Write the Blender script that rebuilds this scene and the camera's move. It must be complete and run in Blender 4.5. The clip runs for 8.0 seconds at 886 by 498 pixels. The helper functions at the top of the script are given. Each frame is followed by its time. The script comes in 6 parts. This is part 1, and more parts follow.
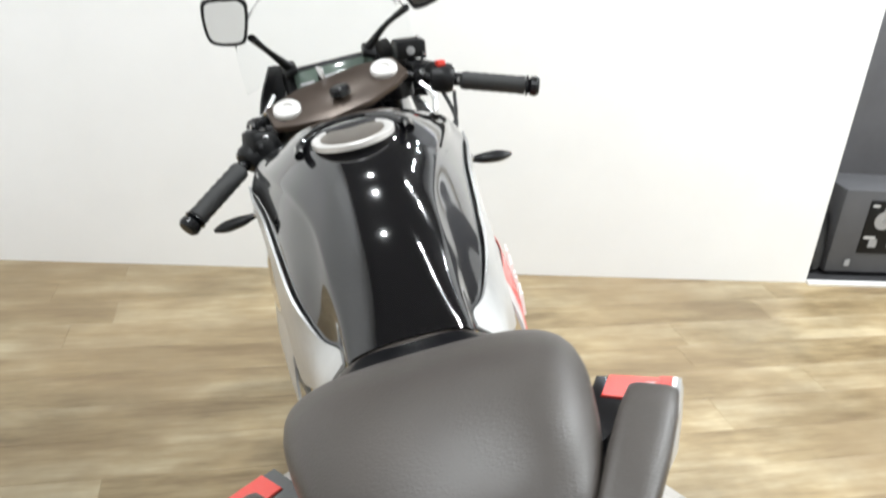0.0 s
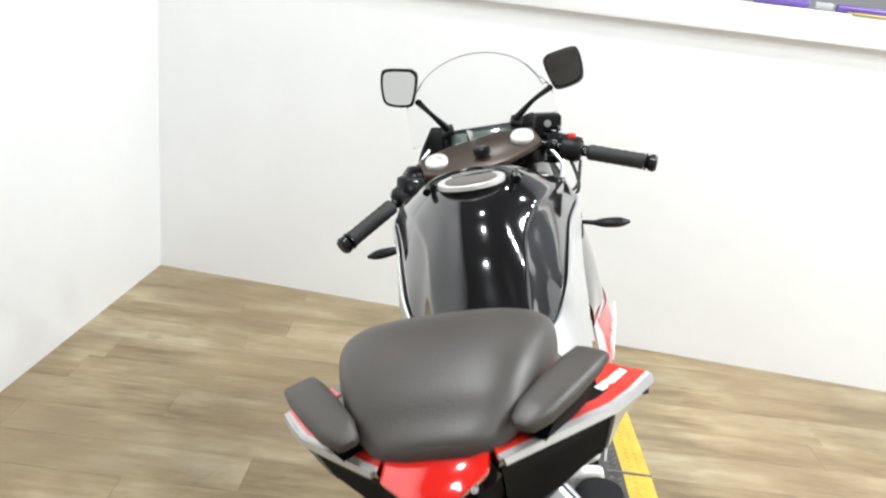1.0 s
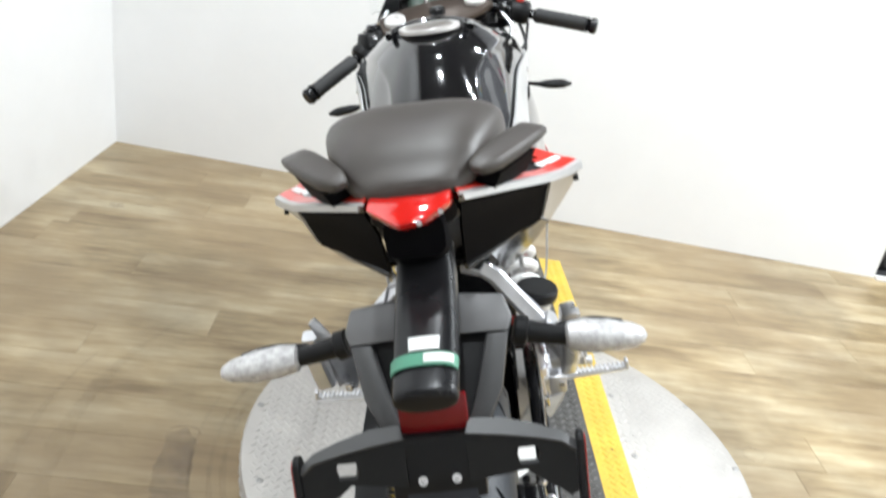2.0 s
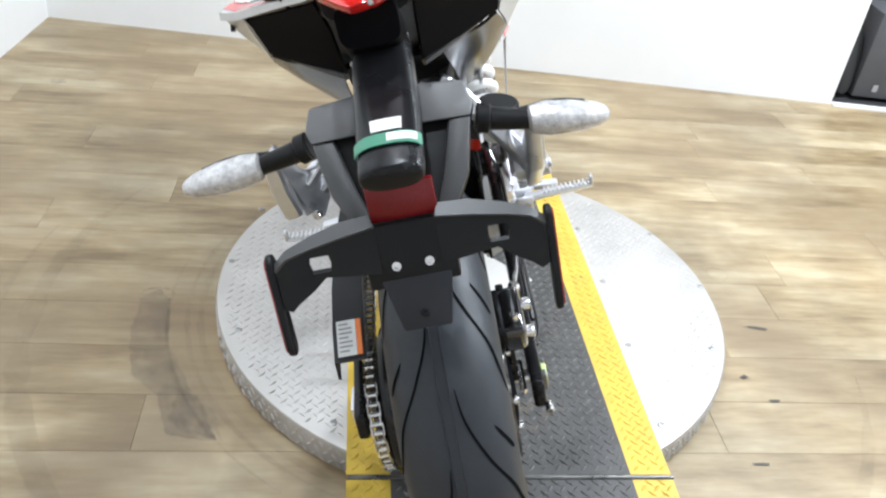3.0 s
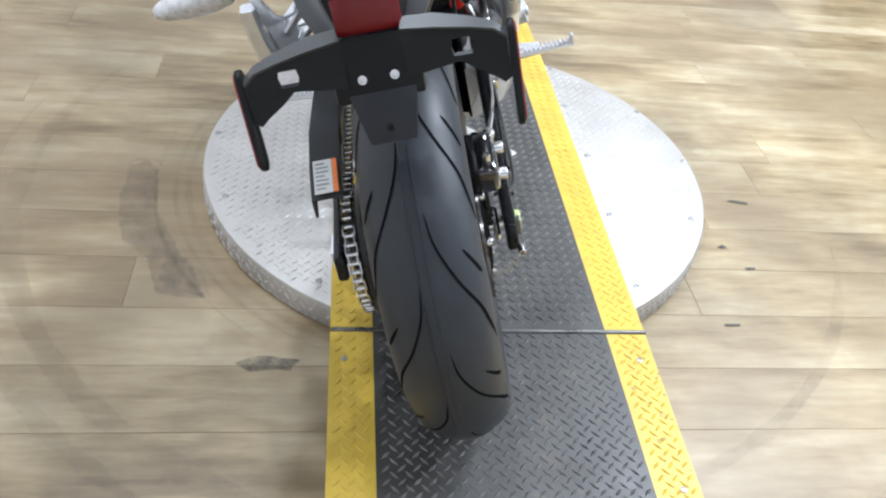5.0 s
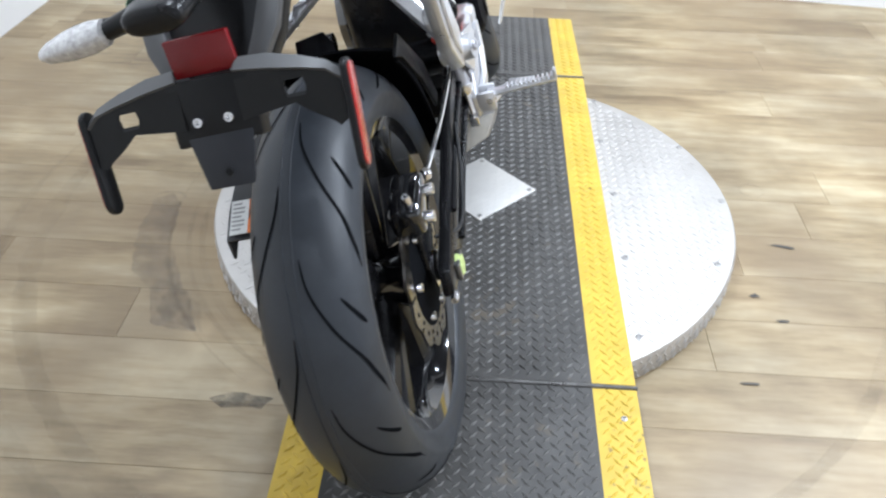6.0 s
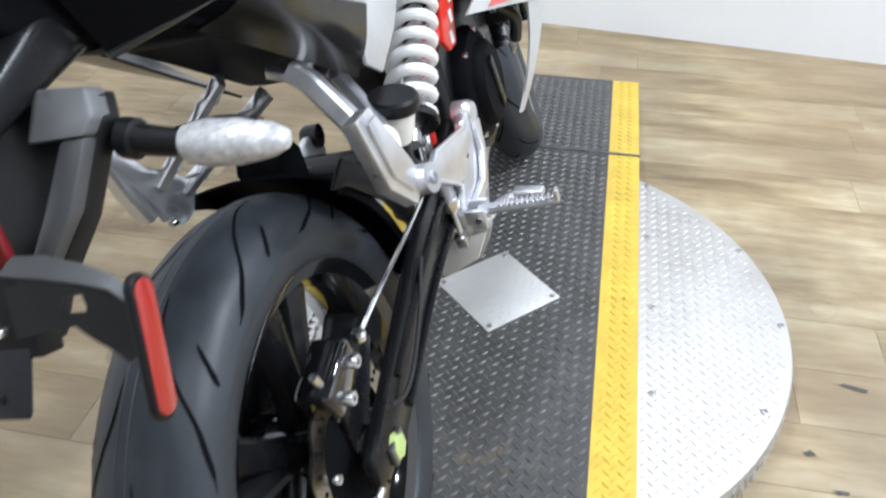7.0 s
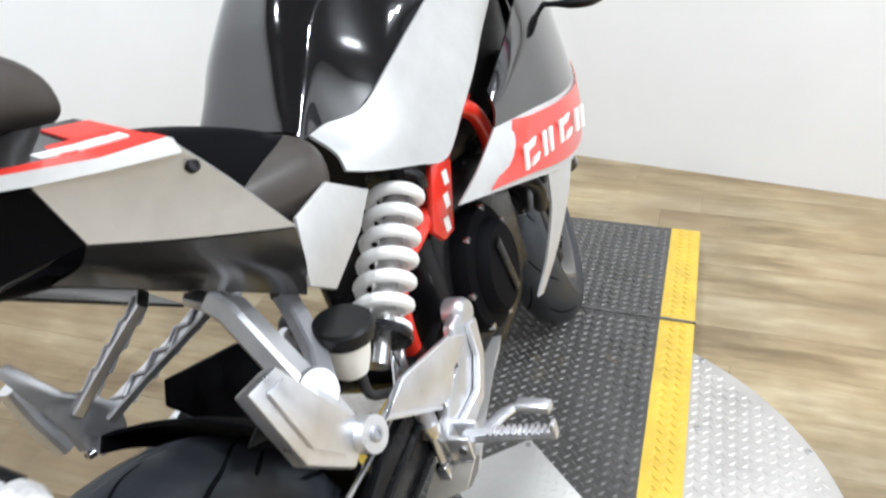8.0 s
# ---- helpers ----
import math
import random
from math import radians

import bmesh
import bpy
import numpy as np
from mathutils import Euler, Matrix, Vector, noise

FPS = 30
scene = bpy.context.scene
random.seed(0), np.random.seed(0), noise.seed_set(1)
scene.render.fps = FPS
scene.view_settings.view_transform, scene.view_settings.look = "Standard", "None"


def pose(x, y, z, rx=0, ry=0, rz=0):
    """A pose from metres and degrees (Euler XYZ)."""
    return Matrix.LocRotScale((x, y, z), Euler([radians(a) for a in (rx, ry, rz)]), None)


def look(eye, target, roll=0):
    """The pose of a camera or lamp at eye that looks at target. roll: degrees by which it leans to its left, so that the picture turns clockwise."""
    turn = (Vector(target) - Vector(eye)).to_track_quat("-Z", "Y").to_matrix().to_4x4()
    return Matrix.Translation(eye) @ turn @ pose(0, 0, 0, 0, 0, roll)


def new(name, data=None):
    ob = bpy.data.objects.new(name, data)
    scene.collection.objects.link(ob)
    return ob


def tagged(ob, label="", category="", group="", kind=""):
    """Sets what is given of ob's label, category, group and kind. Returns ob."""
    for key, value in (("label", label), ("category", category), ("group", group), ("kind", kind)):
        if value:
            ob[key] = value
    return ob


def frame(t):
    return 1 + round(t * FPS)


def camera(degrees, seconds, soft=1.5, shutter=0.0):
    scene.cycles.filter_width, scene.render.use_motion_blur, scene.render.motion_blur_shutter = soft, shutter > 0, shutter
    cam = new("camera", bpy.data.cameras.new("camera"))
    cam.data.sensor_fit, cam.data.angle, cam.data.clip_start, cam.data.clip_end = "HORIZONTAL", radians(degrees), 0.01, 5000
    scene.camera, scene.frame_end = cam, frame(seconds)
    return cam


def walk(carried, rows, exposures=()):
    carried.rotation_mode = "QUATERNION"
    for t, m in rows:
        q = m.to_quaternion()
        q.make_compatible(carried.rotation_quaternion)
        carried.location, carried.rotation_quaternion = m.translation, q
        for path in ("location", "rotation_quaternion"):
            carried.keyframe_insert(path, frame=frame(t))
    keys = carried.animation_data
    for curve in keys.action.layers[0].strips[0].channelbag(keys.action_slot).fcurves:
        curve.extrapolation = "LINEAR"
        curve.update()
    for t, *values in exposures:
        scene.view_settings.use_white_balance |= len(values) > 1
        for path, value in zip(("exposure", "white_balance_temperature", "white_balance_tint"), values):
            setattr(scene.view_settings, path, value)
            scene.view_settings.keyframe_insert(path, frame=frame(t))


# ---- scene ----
cam = camera(58.0, 8.0, soft=2.2, shutter=0.3)
PATH = [
    (0, (-0.451, -0.456, 1.355), (-0.003, 1.313, 0.537), 4.8),
    (0.5, (-0.44, -0.591, 1.408), (-0.137, 1.271, 0.746), 5.5),
    (1, (-0.343, -0.717, 1.388), (-0.363, 1.164, 0.709), 6.8),
    (1.5, (-0.335, -0.826, 1.364), (-0.331, 1.041, 0.646), 7.1),
    (2, (-0.352, -0.927, 1.324), (-0.209, 0.87, 0.457), 9.3),
    (2.2, (-0.345, -0.946, 1.3), (-0.165, 0.813, 0.365), 9.1),
    (3.3, (-0.34, -0.967, 1.229), (-0.078, 0.647, 0.076), 6.9),
    (3.5, (-0.332, -0.968, 1.222), (-0.054, 0.632, 0.054), 7.6),
    (4, (-0.323, -0.973, 1.203), (-0.046, 0.594, -0.009), 6.4),
    (4.2, (-0.323, -0.982, 1.19), (-0.065, 0.562, -0.056), 7.6),
    (5.3, (-0.286, -1.061, 1.183), (-0.017, 0.442, -0.108), 7.7),
    (5.5, (-0.248, -1.055, 1.191), (-0.003, 0.458, -0.094), 5.6),
    (6, (-0.019, -0.995, 1.182), (-0.082, 0.561, -0.073), 1.6),
    (6.5, (0.121, -0.9, 1.19), (-0.135, 0.672, -0.019), 0.8),
    (7, (0.143, -0.679, 1.198), (-0.165, 0.87, -0.029), -0.1),
    (7.5, (0.188, -0.526, 1.226), (-0.199, 1.064, 0.076), -0.1),
    (8, (0.223, -0.408, 1.224), (-0.32, 1.223, 0.201), -2.3),
]
walk(cam, [(t, look(eye, target, roll)) for t, eye, target, roll in PATH], [(0.0, -0.13, 6500, 10), (2.2, -0.03, 6300, 10), (3.4, 0.02, 5950, 11), (4.2, 0.02, 5850, 11), (5.5, -0.03, 5880, 12), (6.2, -0.12, 5880, 12), (7.0, -0.20, 5900, 12), (8.0, -0.22, 6250, 12)])

# ---- light ----
world = bpy.data.worlds.new("room_air")
world.use_nodes = True
world.node_tree.nodes["Background"].inputs[0].default_value = (0.97, 1.0, 1.02, 1)
world.node_tree.nodes["Background"].inputs[1].default_value = 0.15
scene.world = world


# ---- materials ----
def mat(name, base, rough=0.5, metal=0.0, bump=0.0, bscale=80.0, var=0.0, vscale=6.0, coat=0.0, spec=0.5, rvar=0.0, dust=0.0, stretch=(1, 1, 1)):
    m = bpy.data.materials.new(name)
    m.use_nodes = True
    nt = m.node_tree
    b = nt.nodes["Principled BSDF"]
    b.inputs["Base Color"].default_value = (*base, 1)
    b.inputs["Roughness"].default_value = rough
    b.inputs["Metallic"].default_value = metal
    b.inputs["Coat Weight"].default_value = coat
    b.inputs["Coat Roughness"].default_value = 0.03
    b.inputs["Specular IOR Level"].default_value = spec
    tc = nt.nodes.new("ShaderNodeTexCoord")
    mp = nt.nodes.new("ShaderNodeMapping")
    mp.inputs["Scale"].default_value = stretch
    nt.links.new(tc.outputs["Object"], mp.inputs["Vector"])
    if var or rvar:
        n = nt.nodes.new("ShaderNodeTexNoise")
        n.inputs["Scale"].default_value = vscale
        n.inputs["Detail"].default_value = 6
        n.inputs["Roughness"].default_value = 0.65
        nt.links.new(mp.outputs[0], n.inputs["Vector"])
        if var:
            r = nt.nodes.new("ShaderNodeMapRange")
            r.inputs[1].default_value, r.inputs[2].default_value = 0.3, 0.7
            r.inputs[3].default_value, r.inputs[4].default_value = 1 - var, 1 + var
            nt.links.new(n.outputs["Fac"], r.inputs[0])
            mx = nt.nodes.new("ShaderNodeVectorMath")
            mx.operation = "SCALE"
            mx.inputs[0].default_value = base
            nt.links.new(r.outputs[0], mx.inputs["Scale"])
            nt.links.new(mx.outputs[0], b.inputs["Base Color"])
        if rvar:
            r2 = nt.nodes.new("ShaderNodeMapRange")
            r2.inputs[1].default_value, r2.inputs[2].default_value = 0.3, 0.7
            r2.inputs[3].default_value, r2.inputs[4].default_value = max(0.0, rough - rvar), rough + rvar
            nt.links.new(n.outputs["Fac"], r2.inputs[0])
            nt.links.new(r2.outputs[0], b.inputs["Roughness"])
    if bump:
        n2 = nt.nodes.new("ShaderNodeTexNoise")
        n2.inputs["Scale"].default_value = bscale
        n2.inputs["Detail"].default_value = 4
        nt.links.new(mp.outputs[0], n2.inputs["Vector"])
        bp = nt.nodes.new("ShaderNodeBump")
        bp.inputs["Strength"].default_value = bump
        bp.inputs["Distance"].default_value = 0.002
        nt.links.new(n2.outputs["Fac"], bp.inputs["Height"])
        nt.links.new(bp.outputs[0], b.inputs["Normal"])
    return m


def glow(name, colour, strength):
    m = bpy.data.materials.new(name)
    m.use_nodes = True
    b = m.node_tree.nodes["Principled BSDF"]
    b.inputs["Base Color"].default_value = (*colour, 1)
    b.inputs["Emission Color"].default_value = (*colour, 1)
    b.inputs["Emission Strength"].default_value = strength
    return m


def plank_material():
    m = bpy.data.materials.new("oak_vinyl")
    m.use_nodes = True
    nt = m.node_tree
    N, L = nt.nodes.new, nt.links.new
    b = nt.nodes["Principled BSDF"]
    tc, info = N("ShaderNodeTexCoord"), N("ShaderNodeObjectInfo")
    shift = N("ShaderNodeVectorMath")
    shift.operation = "SCALE"
    shift.inputs[0].default_value = (31.0, 17.0, 9.0)
    L(info.outputs["Random"], shift.inputs["Scale"])
    add = N("ShaderNodeVectorMath")
    L(tc.outputs["Object"], add.inputs[0])
    L(shift.outputs[0], add.inputs[1])

    def noisy(scale, sx, sy, detail, rough=0.6):
        mp, n = N("ShaderNodeMapping"), N("ShaderNodeTexNoise")
        mp.inputs["Scale"].default_value = (sx, sy, 1)
        n.inputs["Scale"].default_value, n.inputs["Detail"].default_value, n.inputs["Roughness"].default_value = scale, detail, rough
        L(add.outputs[0], mp.inputs["Vector"])
        L(mp.outputs[0], n.inputs["Vector"])
        return n.outputs["Fac"]

    big = noisy(2.2, 1.1, 4.6, 4, 0.55)
    grain = noisy(7.0, 1.0, 7.0, 6, 0.62)
    ramp = N("ShaderNodeValToRGB")
    e = ramp.color_ramp.elements
    e[0].position, e[0].color = 0.335, (0.178, 0.120, 0.056, 1)
    e[1].position, e[1].color = 0.65, (0.470, 0.386, 0.246, 1)
    mid = ramp.color_ramp.elements.new(0.48)
    mid.color = (0.322, 0.240, 0.128, 1)
    mixv = N("ShaderNodeMath")
    mixv.operation = "MULTIPLY_ADD"
    mixv.inputs[1].default_value = 0.30
    L(grain, mixv.inputs[0])
    big2 = N("ShaderNodeMath")
    big2.operation = "MULTIPLY"
    big2.inputs[1].default_value = 0.70
    L(big, big2.inputs[0])
    L(big2.outputs[0], mixv.inputs[2])
    off = N("ShaderNodeMath")
    off.operation = "MULTIPLY_ADD"
    off.inputs[1].default_value = 0.10
    L(info.outputs["Random"], off.inputs[0])
    sub = N("ShaderNodeMath")
    sub.operation = "SUBTRACT"
    sub.inputs[1].default_value = 0.050
    L(mixv.outputs[0], sub.inputs[0])
    L(sub.outputs[0], off.inputs[2])
    L(off.outputs[0], ramp.inputs[0])
    geo, wear, wr = N("ShaderNodeNewGeometry"), N("ShaderNodeTexNoise"), N("ShaderNodeMapRange")
    wear.inputs["Scale"].default_value, wear.inputs["Detail"].default_value, wear.inputs["Roughness"].default_value = 1.9, 5, 0.62
    L(geo.outputs["Position"], wear.inputs["Vector"])
    wr.inputs[1].default_value, wr.inputs[2].default_value, wr.inputs[3].default_value, wr.inputs[4].default_value = 0.32, 0.66, 0.60, 1.16
    L(wear.outputs["Fac"], wr.inputs[0])
    worn = N("ShaderNodeVectorMath")
    worn.operation = "SCALE"
    L(ramp.outputs[0], worn.inputs[0])
    L(wr.outputs[0], worn.inputs["Scale"])
    dusty, dr, dm_ = N("ShaderNodeTexNoise"), N("ShaderNodeMapRange"), N("ShaderNodeMix")
    dusty.inputs["Scale"].default_value, dusty.inputs["Detail"].default_value = 1.5, 6
    L(geo.outputs["Position"], dusty.inputs["Vector"])
    dr.inputs[1].default_value, dr.inputs[2].default_value, dr.inputs[3].default_value, dr.inputs[4].default_value = 0.44, 0.60, 0.0, 0.60
    L(dusty.outputs["Fac"], dr.inputs[0])
    dm_.data_type = "RGBA"
    L(dr.outputs[0], dm_.inputs["Factor"])
    L(worn.outputs[0], dm_.inputs[6])
    dm_.inputs[7].default_value = (0.215, 0.150, 0.080, 1)
    L(dm_.outputs[2], b.inputs["Base Color"])
    b.inputs["Roughness"].default_value = 0.42
    b.inputs["Specular IOR Level"].default_value = 0.65
    bp = N("ShaderNodeBump")
    bp.inputs["Strength"].default_value, bp.inputs["Distance"].default_value = 0.10, 0.001
    L(grain, bp.inputs["Height"])
    L(bp.outputs[0], b.inputs["Normal"])
    return m


M_WALL = mat("white_wall_paint", (0.82, 0.82, 0.82), 0.55, bump=0.06, bscale=140, var=0.02, vscale=3)
M_PLANK = plank_material()
M_JOINT = mat("floor_joint", (0.29, 0.228, 0.150), 0.6)
M_CEIL = mat("dark_ceiling_paint", (0.10, 0.095, 0.09), 0.8, var=0.2)
M_GREY = mat("grey_room_paint", (0.36, 0.36, 0.37), 0.7, var=0.06)
M_ALU = mat("aluminium_tread_plate", (0.50, 0.478, 0.452), 0.52, 0.64, bump=0.05, bscale=200, var=0.10, vscale=7, rvar=0.10)
M_YEL = mat("yellow_safety_paint", (0.60, 0.41, 0.050), 0.42, var=0.14, vscale=14, bump=0.08)
M_BLK = mat("black_painted_tread_plate", (0.060, 0.0575, 0.0540), 0.42, var=0.28, vscale=9, rvar=0.12, bump=0.06)
# paler than the deck: worn tops, plus their glare put into the colour
M_BLKT = mat("worn_glinting_black_tread", (0.120, 0.116, 0.111), 0.35, 0.22, var=0.4, vscale=12, rvar=0.1)
M_RUB = mat("tyre_rubber", (0.0250, 0.0285, 0.0345), 0.44, var=0.18, vscale=18, bump=0.05, bscale=220, rvar=0.07, spec=0.40)
M_GLOSS = mat("gloss_black_paint", (0.006, 0.006, 0.007), 0.09, coat=1.0)
M_SILVER = mat("silver_paint", (0.58, 0.58, 0.575), 0.40, 0.55, var=0.05, vscale=30, coat=0.25)
M_RED = mat("red_paint", (0.62, 0.025, 0.012), 0.28, coat=0.7, var=0.06)
M_REDFRAME = mat("red_frame_paint", (0.66, 0.03, 0.015), 0.3, var=0.08, coat=0.4)
M_CAPRING = mat("pale_satin_metal", (0.62, 0.60, 0.58), 0.35, 0.3, var=0.06, vscale=30)
M_WHITE = mat("white_paint", (0.80, 0.79, 0.77), 0.35, var=0.05, vscale=20)
M_CAST = mat("cast_aluminium", (0.74, 0.745, 0.77), 0.34, 0.85, bump=0.12, bscale=260, var=0.08, vscale=25, rvar=0.08)
M_CHROME = mat("bright_steel", (0.72, 0.72, 0.73), 0.18, 1.0, rvar=0.05, var=0.05)
M_STEEL = mat("brake_disc_steel", (0.26, 0.245, 0.23), 0.26, 1.0, var=0.1, vscale=40)
M_SEAT = mat("seat_vinyl", (0.050, 0.0420, 0.0365), 0.42, bump=0.16, bscale=560, var=0.14, vscale=7, rvar=0.06)
M_GRIP = mat("grip_rubber", (0.02, 0.02, 0.02), 0.6, bump=0.5, bscale=300)
M_LENS = mat("clear_lens", (0.52, 0.51, 0.505), 0.26, 0.20, spec=0.8, bump=0.7, bscale=170, var=0.30, vscale=110, coat=0.4)
M_REFL = mat("red_reflector", (0.16, 0.006, 0.008), 0.22, bump=0.25, bscale=500, coat=0.2, spec=0.3)
M_REFL2 = mat("bright_red_reflector", (0.34, 0.018, 0.012), 0.16, bump=0.2, bscale=500, coat=0.5)
M_TAIL = mat("red_tail_lens", (0.55, 0.012, 0.008), 0.08, coat=1.0)
M_GREEN = mat("green_sticker", (0.06, 0.22, 0.14), 0.4)
M_ORANGE = mat("orange_sticker", (0.80, 0.20, 0.03), 0.4)
M_PAPER = mat("white_sticker", (0.72, 0.72, 0.70), 0.5)
M_INK = mat("grey_print", (0.30, 0.30, 0.30), 0.5)
M_MIRROR = mat("mirror_glass", (0.86, 0.87, 0.87), 0.02, 1.0)
M_LCD = mat("lcd_panel", (0.10, 0.13, 0.11), 0.12, coat=0.6)
M_NUT = mat("green_marked_nut", (0.50, 0.62, 0.22), 0.4, 0.2, var=0.2, vscale=60)
M_GOLD = mat("worn_gold_cap", (0.26, 0.23, 0.20), 0.3, 0.7, var=0.15, vscale=30)
M_RESV = mat("white_translucent_plastic", (0.74, 0.72, 0.66), 0.35, var=0.06)
M_HOSE = mat("rubber_hose", (0.015, 0.015, 0.016), 0.45)
M_GREYPL = mat("grey_black_plastic", (0.030, 0.030, 0.032), 0.40, spec=0.28, bump=0.10, bscale=340, var=0.12)
M_DARK = mat("black_plastic", (0.008, 0.008, 0.0085), 0.38, spec=0.22, var=0.15, bump=0.08, bscale=320)


def glass_material():
    m = bpy.data.materials.new("windscreen_plastic")
    m.use_nodes = True
    b = m.node_tree.nodes["Principled BSDF"]
    b.inputs["Base Color"].default_value = (0.97, 0.98, 0.98, 1)
    b.inputs["Roughness"].default_value = 0.0
    b.inputs["Transmission Weight"].default_value = 1.0
    b.inputs["IOR"].default_value = 1.06
    return m


M_GLASS = glass_material()


def add_specks(m, colour, amount, scale):
    """Chips and dirt specks over a painted surface, thicker in some places than in others."""
    nt = m.node_tree
    N, L = nt.nodes.new, nt.links.new
    b = nt.nodes["Principled BSDF"]
    tc, fine, broad = N("ShaderNodeTexCoord"), N("ShaderNodeTexNoise"), N("ShaderNodeTexNoise")
    fine.inputs["Scale"].default_value, fine.inputs["Detail"].default_value = scale, 3
    broad.inputs["Scale"].default_value, broad.inputs["Detail"].default_value = 5.0, 3
    L(tc.outputs["Object"], fine.inputs["Vector"])
    L(tc.outputs["Object"], broad.inputs["Vector"])
    add, r, mix = N("ShaderNodeMath"), N("ShaderNodeMapRange"), N("ShaderNodeMix")
    add.operation = "ADD"
    L(fine.outputs["Fac"], add.inputs[0])
    L(broad.outputs["Fac"], add.inputs[1])
    r.inputs[1].default_value, r.inputs[2].default_value, r.inputs[3].default_value, r.inputs[4].default_value = 1.26 - amount, 1.34 - amount, 0.0, 0.8
    L(add.outputs[0], r.inputs[0])
    mix.data_type = "RGBA"
    L(r.outputs[0], mix.inputs["Factor"])
    old = b.inputs["Base Color"].links[0].from_socket
    L(old, mix.inputs[6])
    mix.inputs[7].default_value = (*colour, 1)
    L(mix.outputs[2], b.inputs["Base Color"])


add_specks(M_YEL, (0.16, 0.115, 0.04), -0.03, 90)
add_specks(M_BLK, (0.11, 0.09, 0.065), 0.06, 26)
add_specks(M_ALU, (0.52, 0.48, 0.43), 0.0, 30)
M_SATIN = mat("satin_black_paint", (0.008, 0.008, 0.009), 0.26, spec=0.3, var=0.1, rvar=0.05)


# ---- mesh helpers ----
def finish(bm, name, material, angle=35):
    bmesh.ops.recalc_face_normals(bm, faces=bm.faces[:])
    me = bpy.data.meshes.new(name)
    bm.to_mesh(me)
    bm.free()
    me.shade_smooth()
    me.set_sharp_from_angle(angle=radians(angle))
    me.materials.append(material)
    return me


def part(name, bm, material, parent=None, label="", angle=35):
    ob = new(name, finish(bm, name, material, angle))
    if parent is not None:
        ob.parent = parent
    if label:
        ob["label"] = label
    return ob


def holder(name, m, label, category, group="", kind=""):
    ob = new(name)
    ob.empty_display_size = 0.1
    ob.matrix_world = m
    return tagged(ob, label, category, group, kind)


def box(bm, c, s, rot=(0, 0, 0), bev=0.0, seg=2):
    r = bmesh.ops.create_cube(bm, size=1, matrix=pose(*c, *rot) @ Matrix.Diagonal((*s, 1)))
    if bev:
        es = {e for v in r["verts"] for e in v.link_edges}
        bmesh.ops.bevel(bm, geom=list(es), offset=bev, segments=seg, affect="EDGES", profile=0.5)
    return bm


def B(c, s, rot=(0, 0, 0), bev=0.0, seg=2):
    return box(bmesh.new(), c, s, rot, bev, seg)


def loft(bm, rings, cap=True, closed=True):
    rows = [[bm.verts.new(p) for p in ring] for ring in rings]
    n = len(rows[0])
    for a, b in zip(rows, rows[1:]):
        for i in range(n if closed else n - 1):
            j = (i + 1) % n
            bm.faces.new((a[i], a[j], b[j], b[i]))
    if cap and closed:
        bm.faces.new(rows[0])
        bm.faces.new(rows[-1])
    return bm


def spline(pts, steps=6):
    """Catmull-Rom through points of any dimension."""
    P = [Vector(p) for p in pts]
    P = [P[0] * 2 - P[1]] + P + [P[-1] * 2 - P[-2]]
    out = []
    for i in range(1, len(P) - 2):
        for k in range(steps):
            t = k / steps
            a, b, c, d = P[i - 1], P[i], P[i + 1], P[i + 2]
            out.append(0.5 * ((2 * b) + (c - a) * t + (2 * a - 5 * b + 4 * c - d) * t * t + (3 * b - a - 3 * c + d) * t ** 3))
    out.append(P[-2])
    return out


def tube(bm, pts, r, seg=10, smooth=0, flat=1.0):
    """A round (or flattened) bar along points; r is one radius or one per point."""
    rs = list(r) if isinstance(r, (list, tuple)) else [r] * len(pts)
    if smooth:
        q = spline([(*p, rr) for p, rr in zip(pts, rs)], smooth)
        pts, rs = [Vector(v[:3]) for v in q], [v[3] for v in q]
    pts = [Vector(p) for p in pts]
    rings, side = [], None
    for i, p in enumerate(pts):
        d = (pts[min(i + 1, len(pts) - 1)] - pts[max(i - 1, 0)]).normalized()
        if side is None:
            side = d.cross(Vector((0.03, 0.05, 1)) if abs(d.z) < 0.9 else Vector((1, 0.02, 0))).normalized()
        side = (side - d * side.dot(d)).normalized()
        up = d.cross(side)
        rings.append([p + (side * math.cos(a) + up * math.sin(a) * flat) * rs[i] for a in [math.tau * k / seg for k in range(seg)]])
    return loft(bm, rings)


def T(pts, r, seg=10, smooth=0, flat=1.0):
    return tube(bmesh.new(), pts, r, seg, smooth, flat)


def lathe(bm, profile, m=None, seg=24, cap=True):
    """Turns (radius, height) round local z, laid by m."""
    m = m or Matrix()
    rings = [[m @ Vector((r * math.cos(a), r * math.sin(a), h)) for a in [math.tau * k / seg for k in range(seg)]] for r, h in profile]
    return loft(bm, rings, cap)


def aim(a, b):
    """A frame at a whose z points to b."""
    a, b = Vector(a), Vector(b)
    return Matrix.Translation(a) @ (b - a).to_track_quat("Z", "Y").to_matrix().to_4x4()


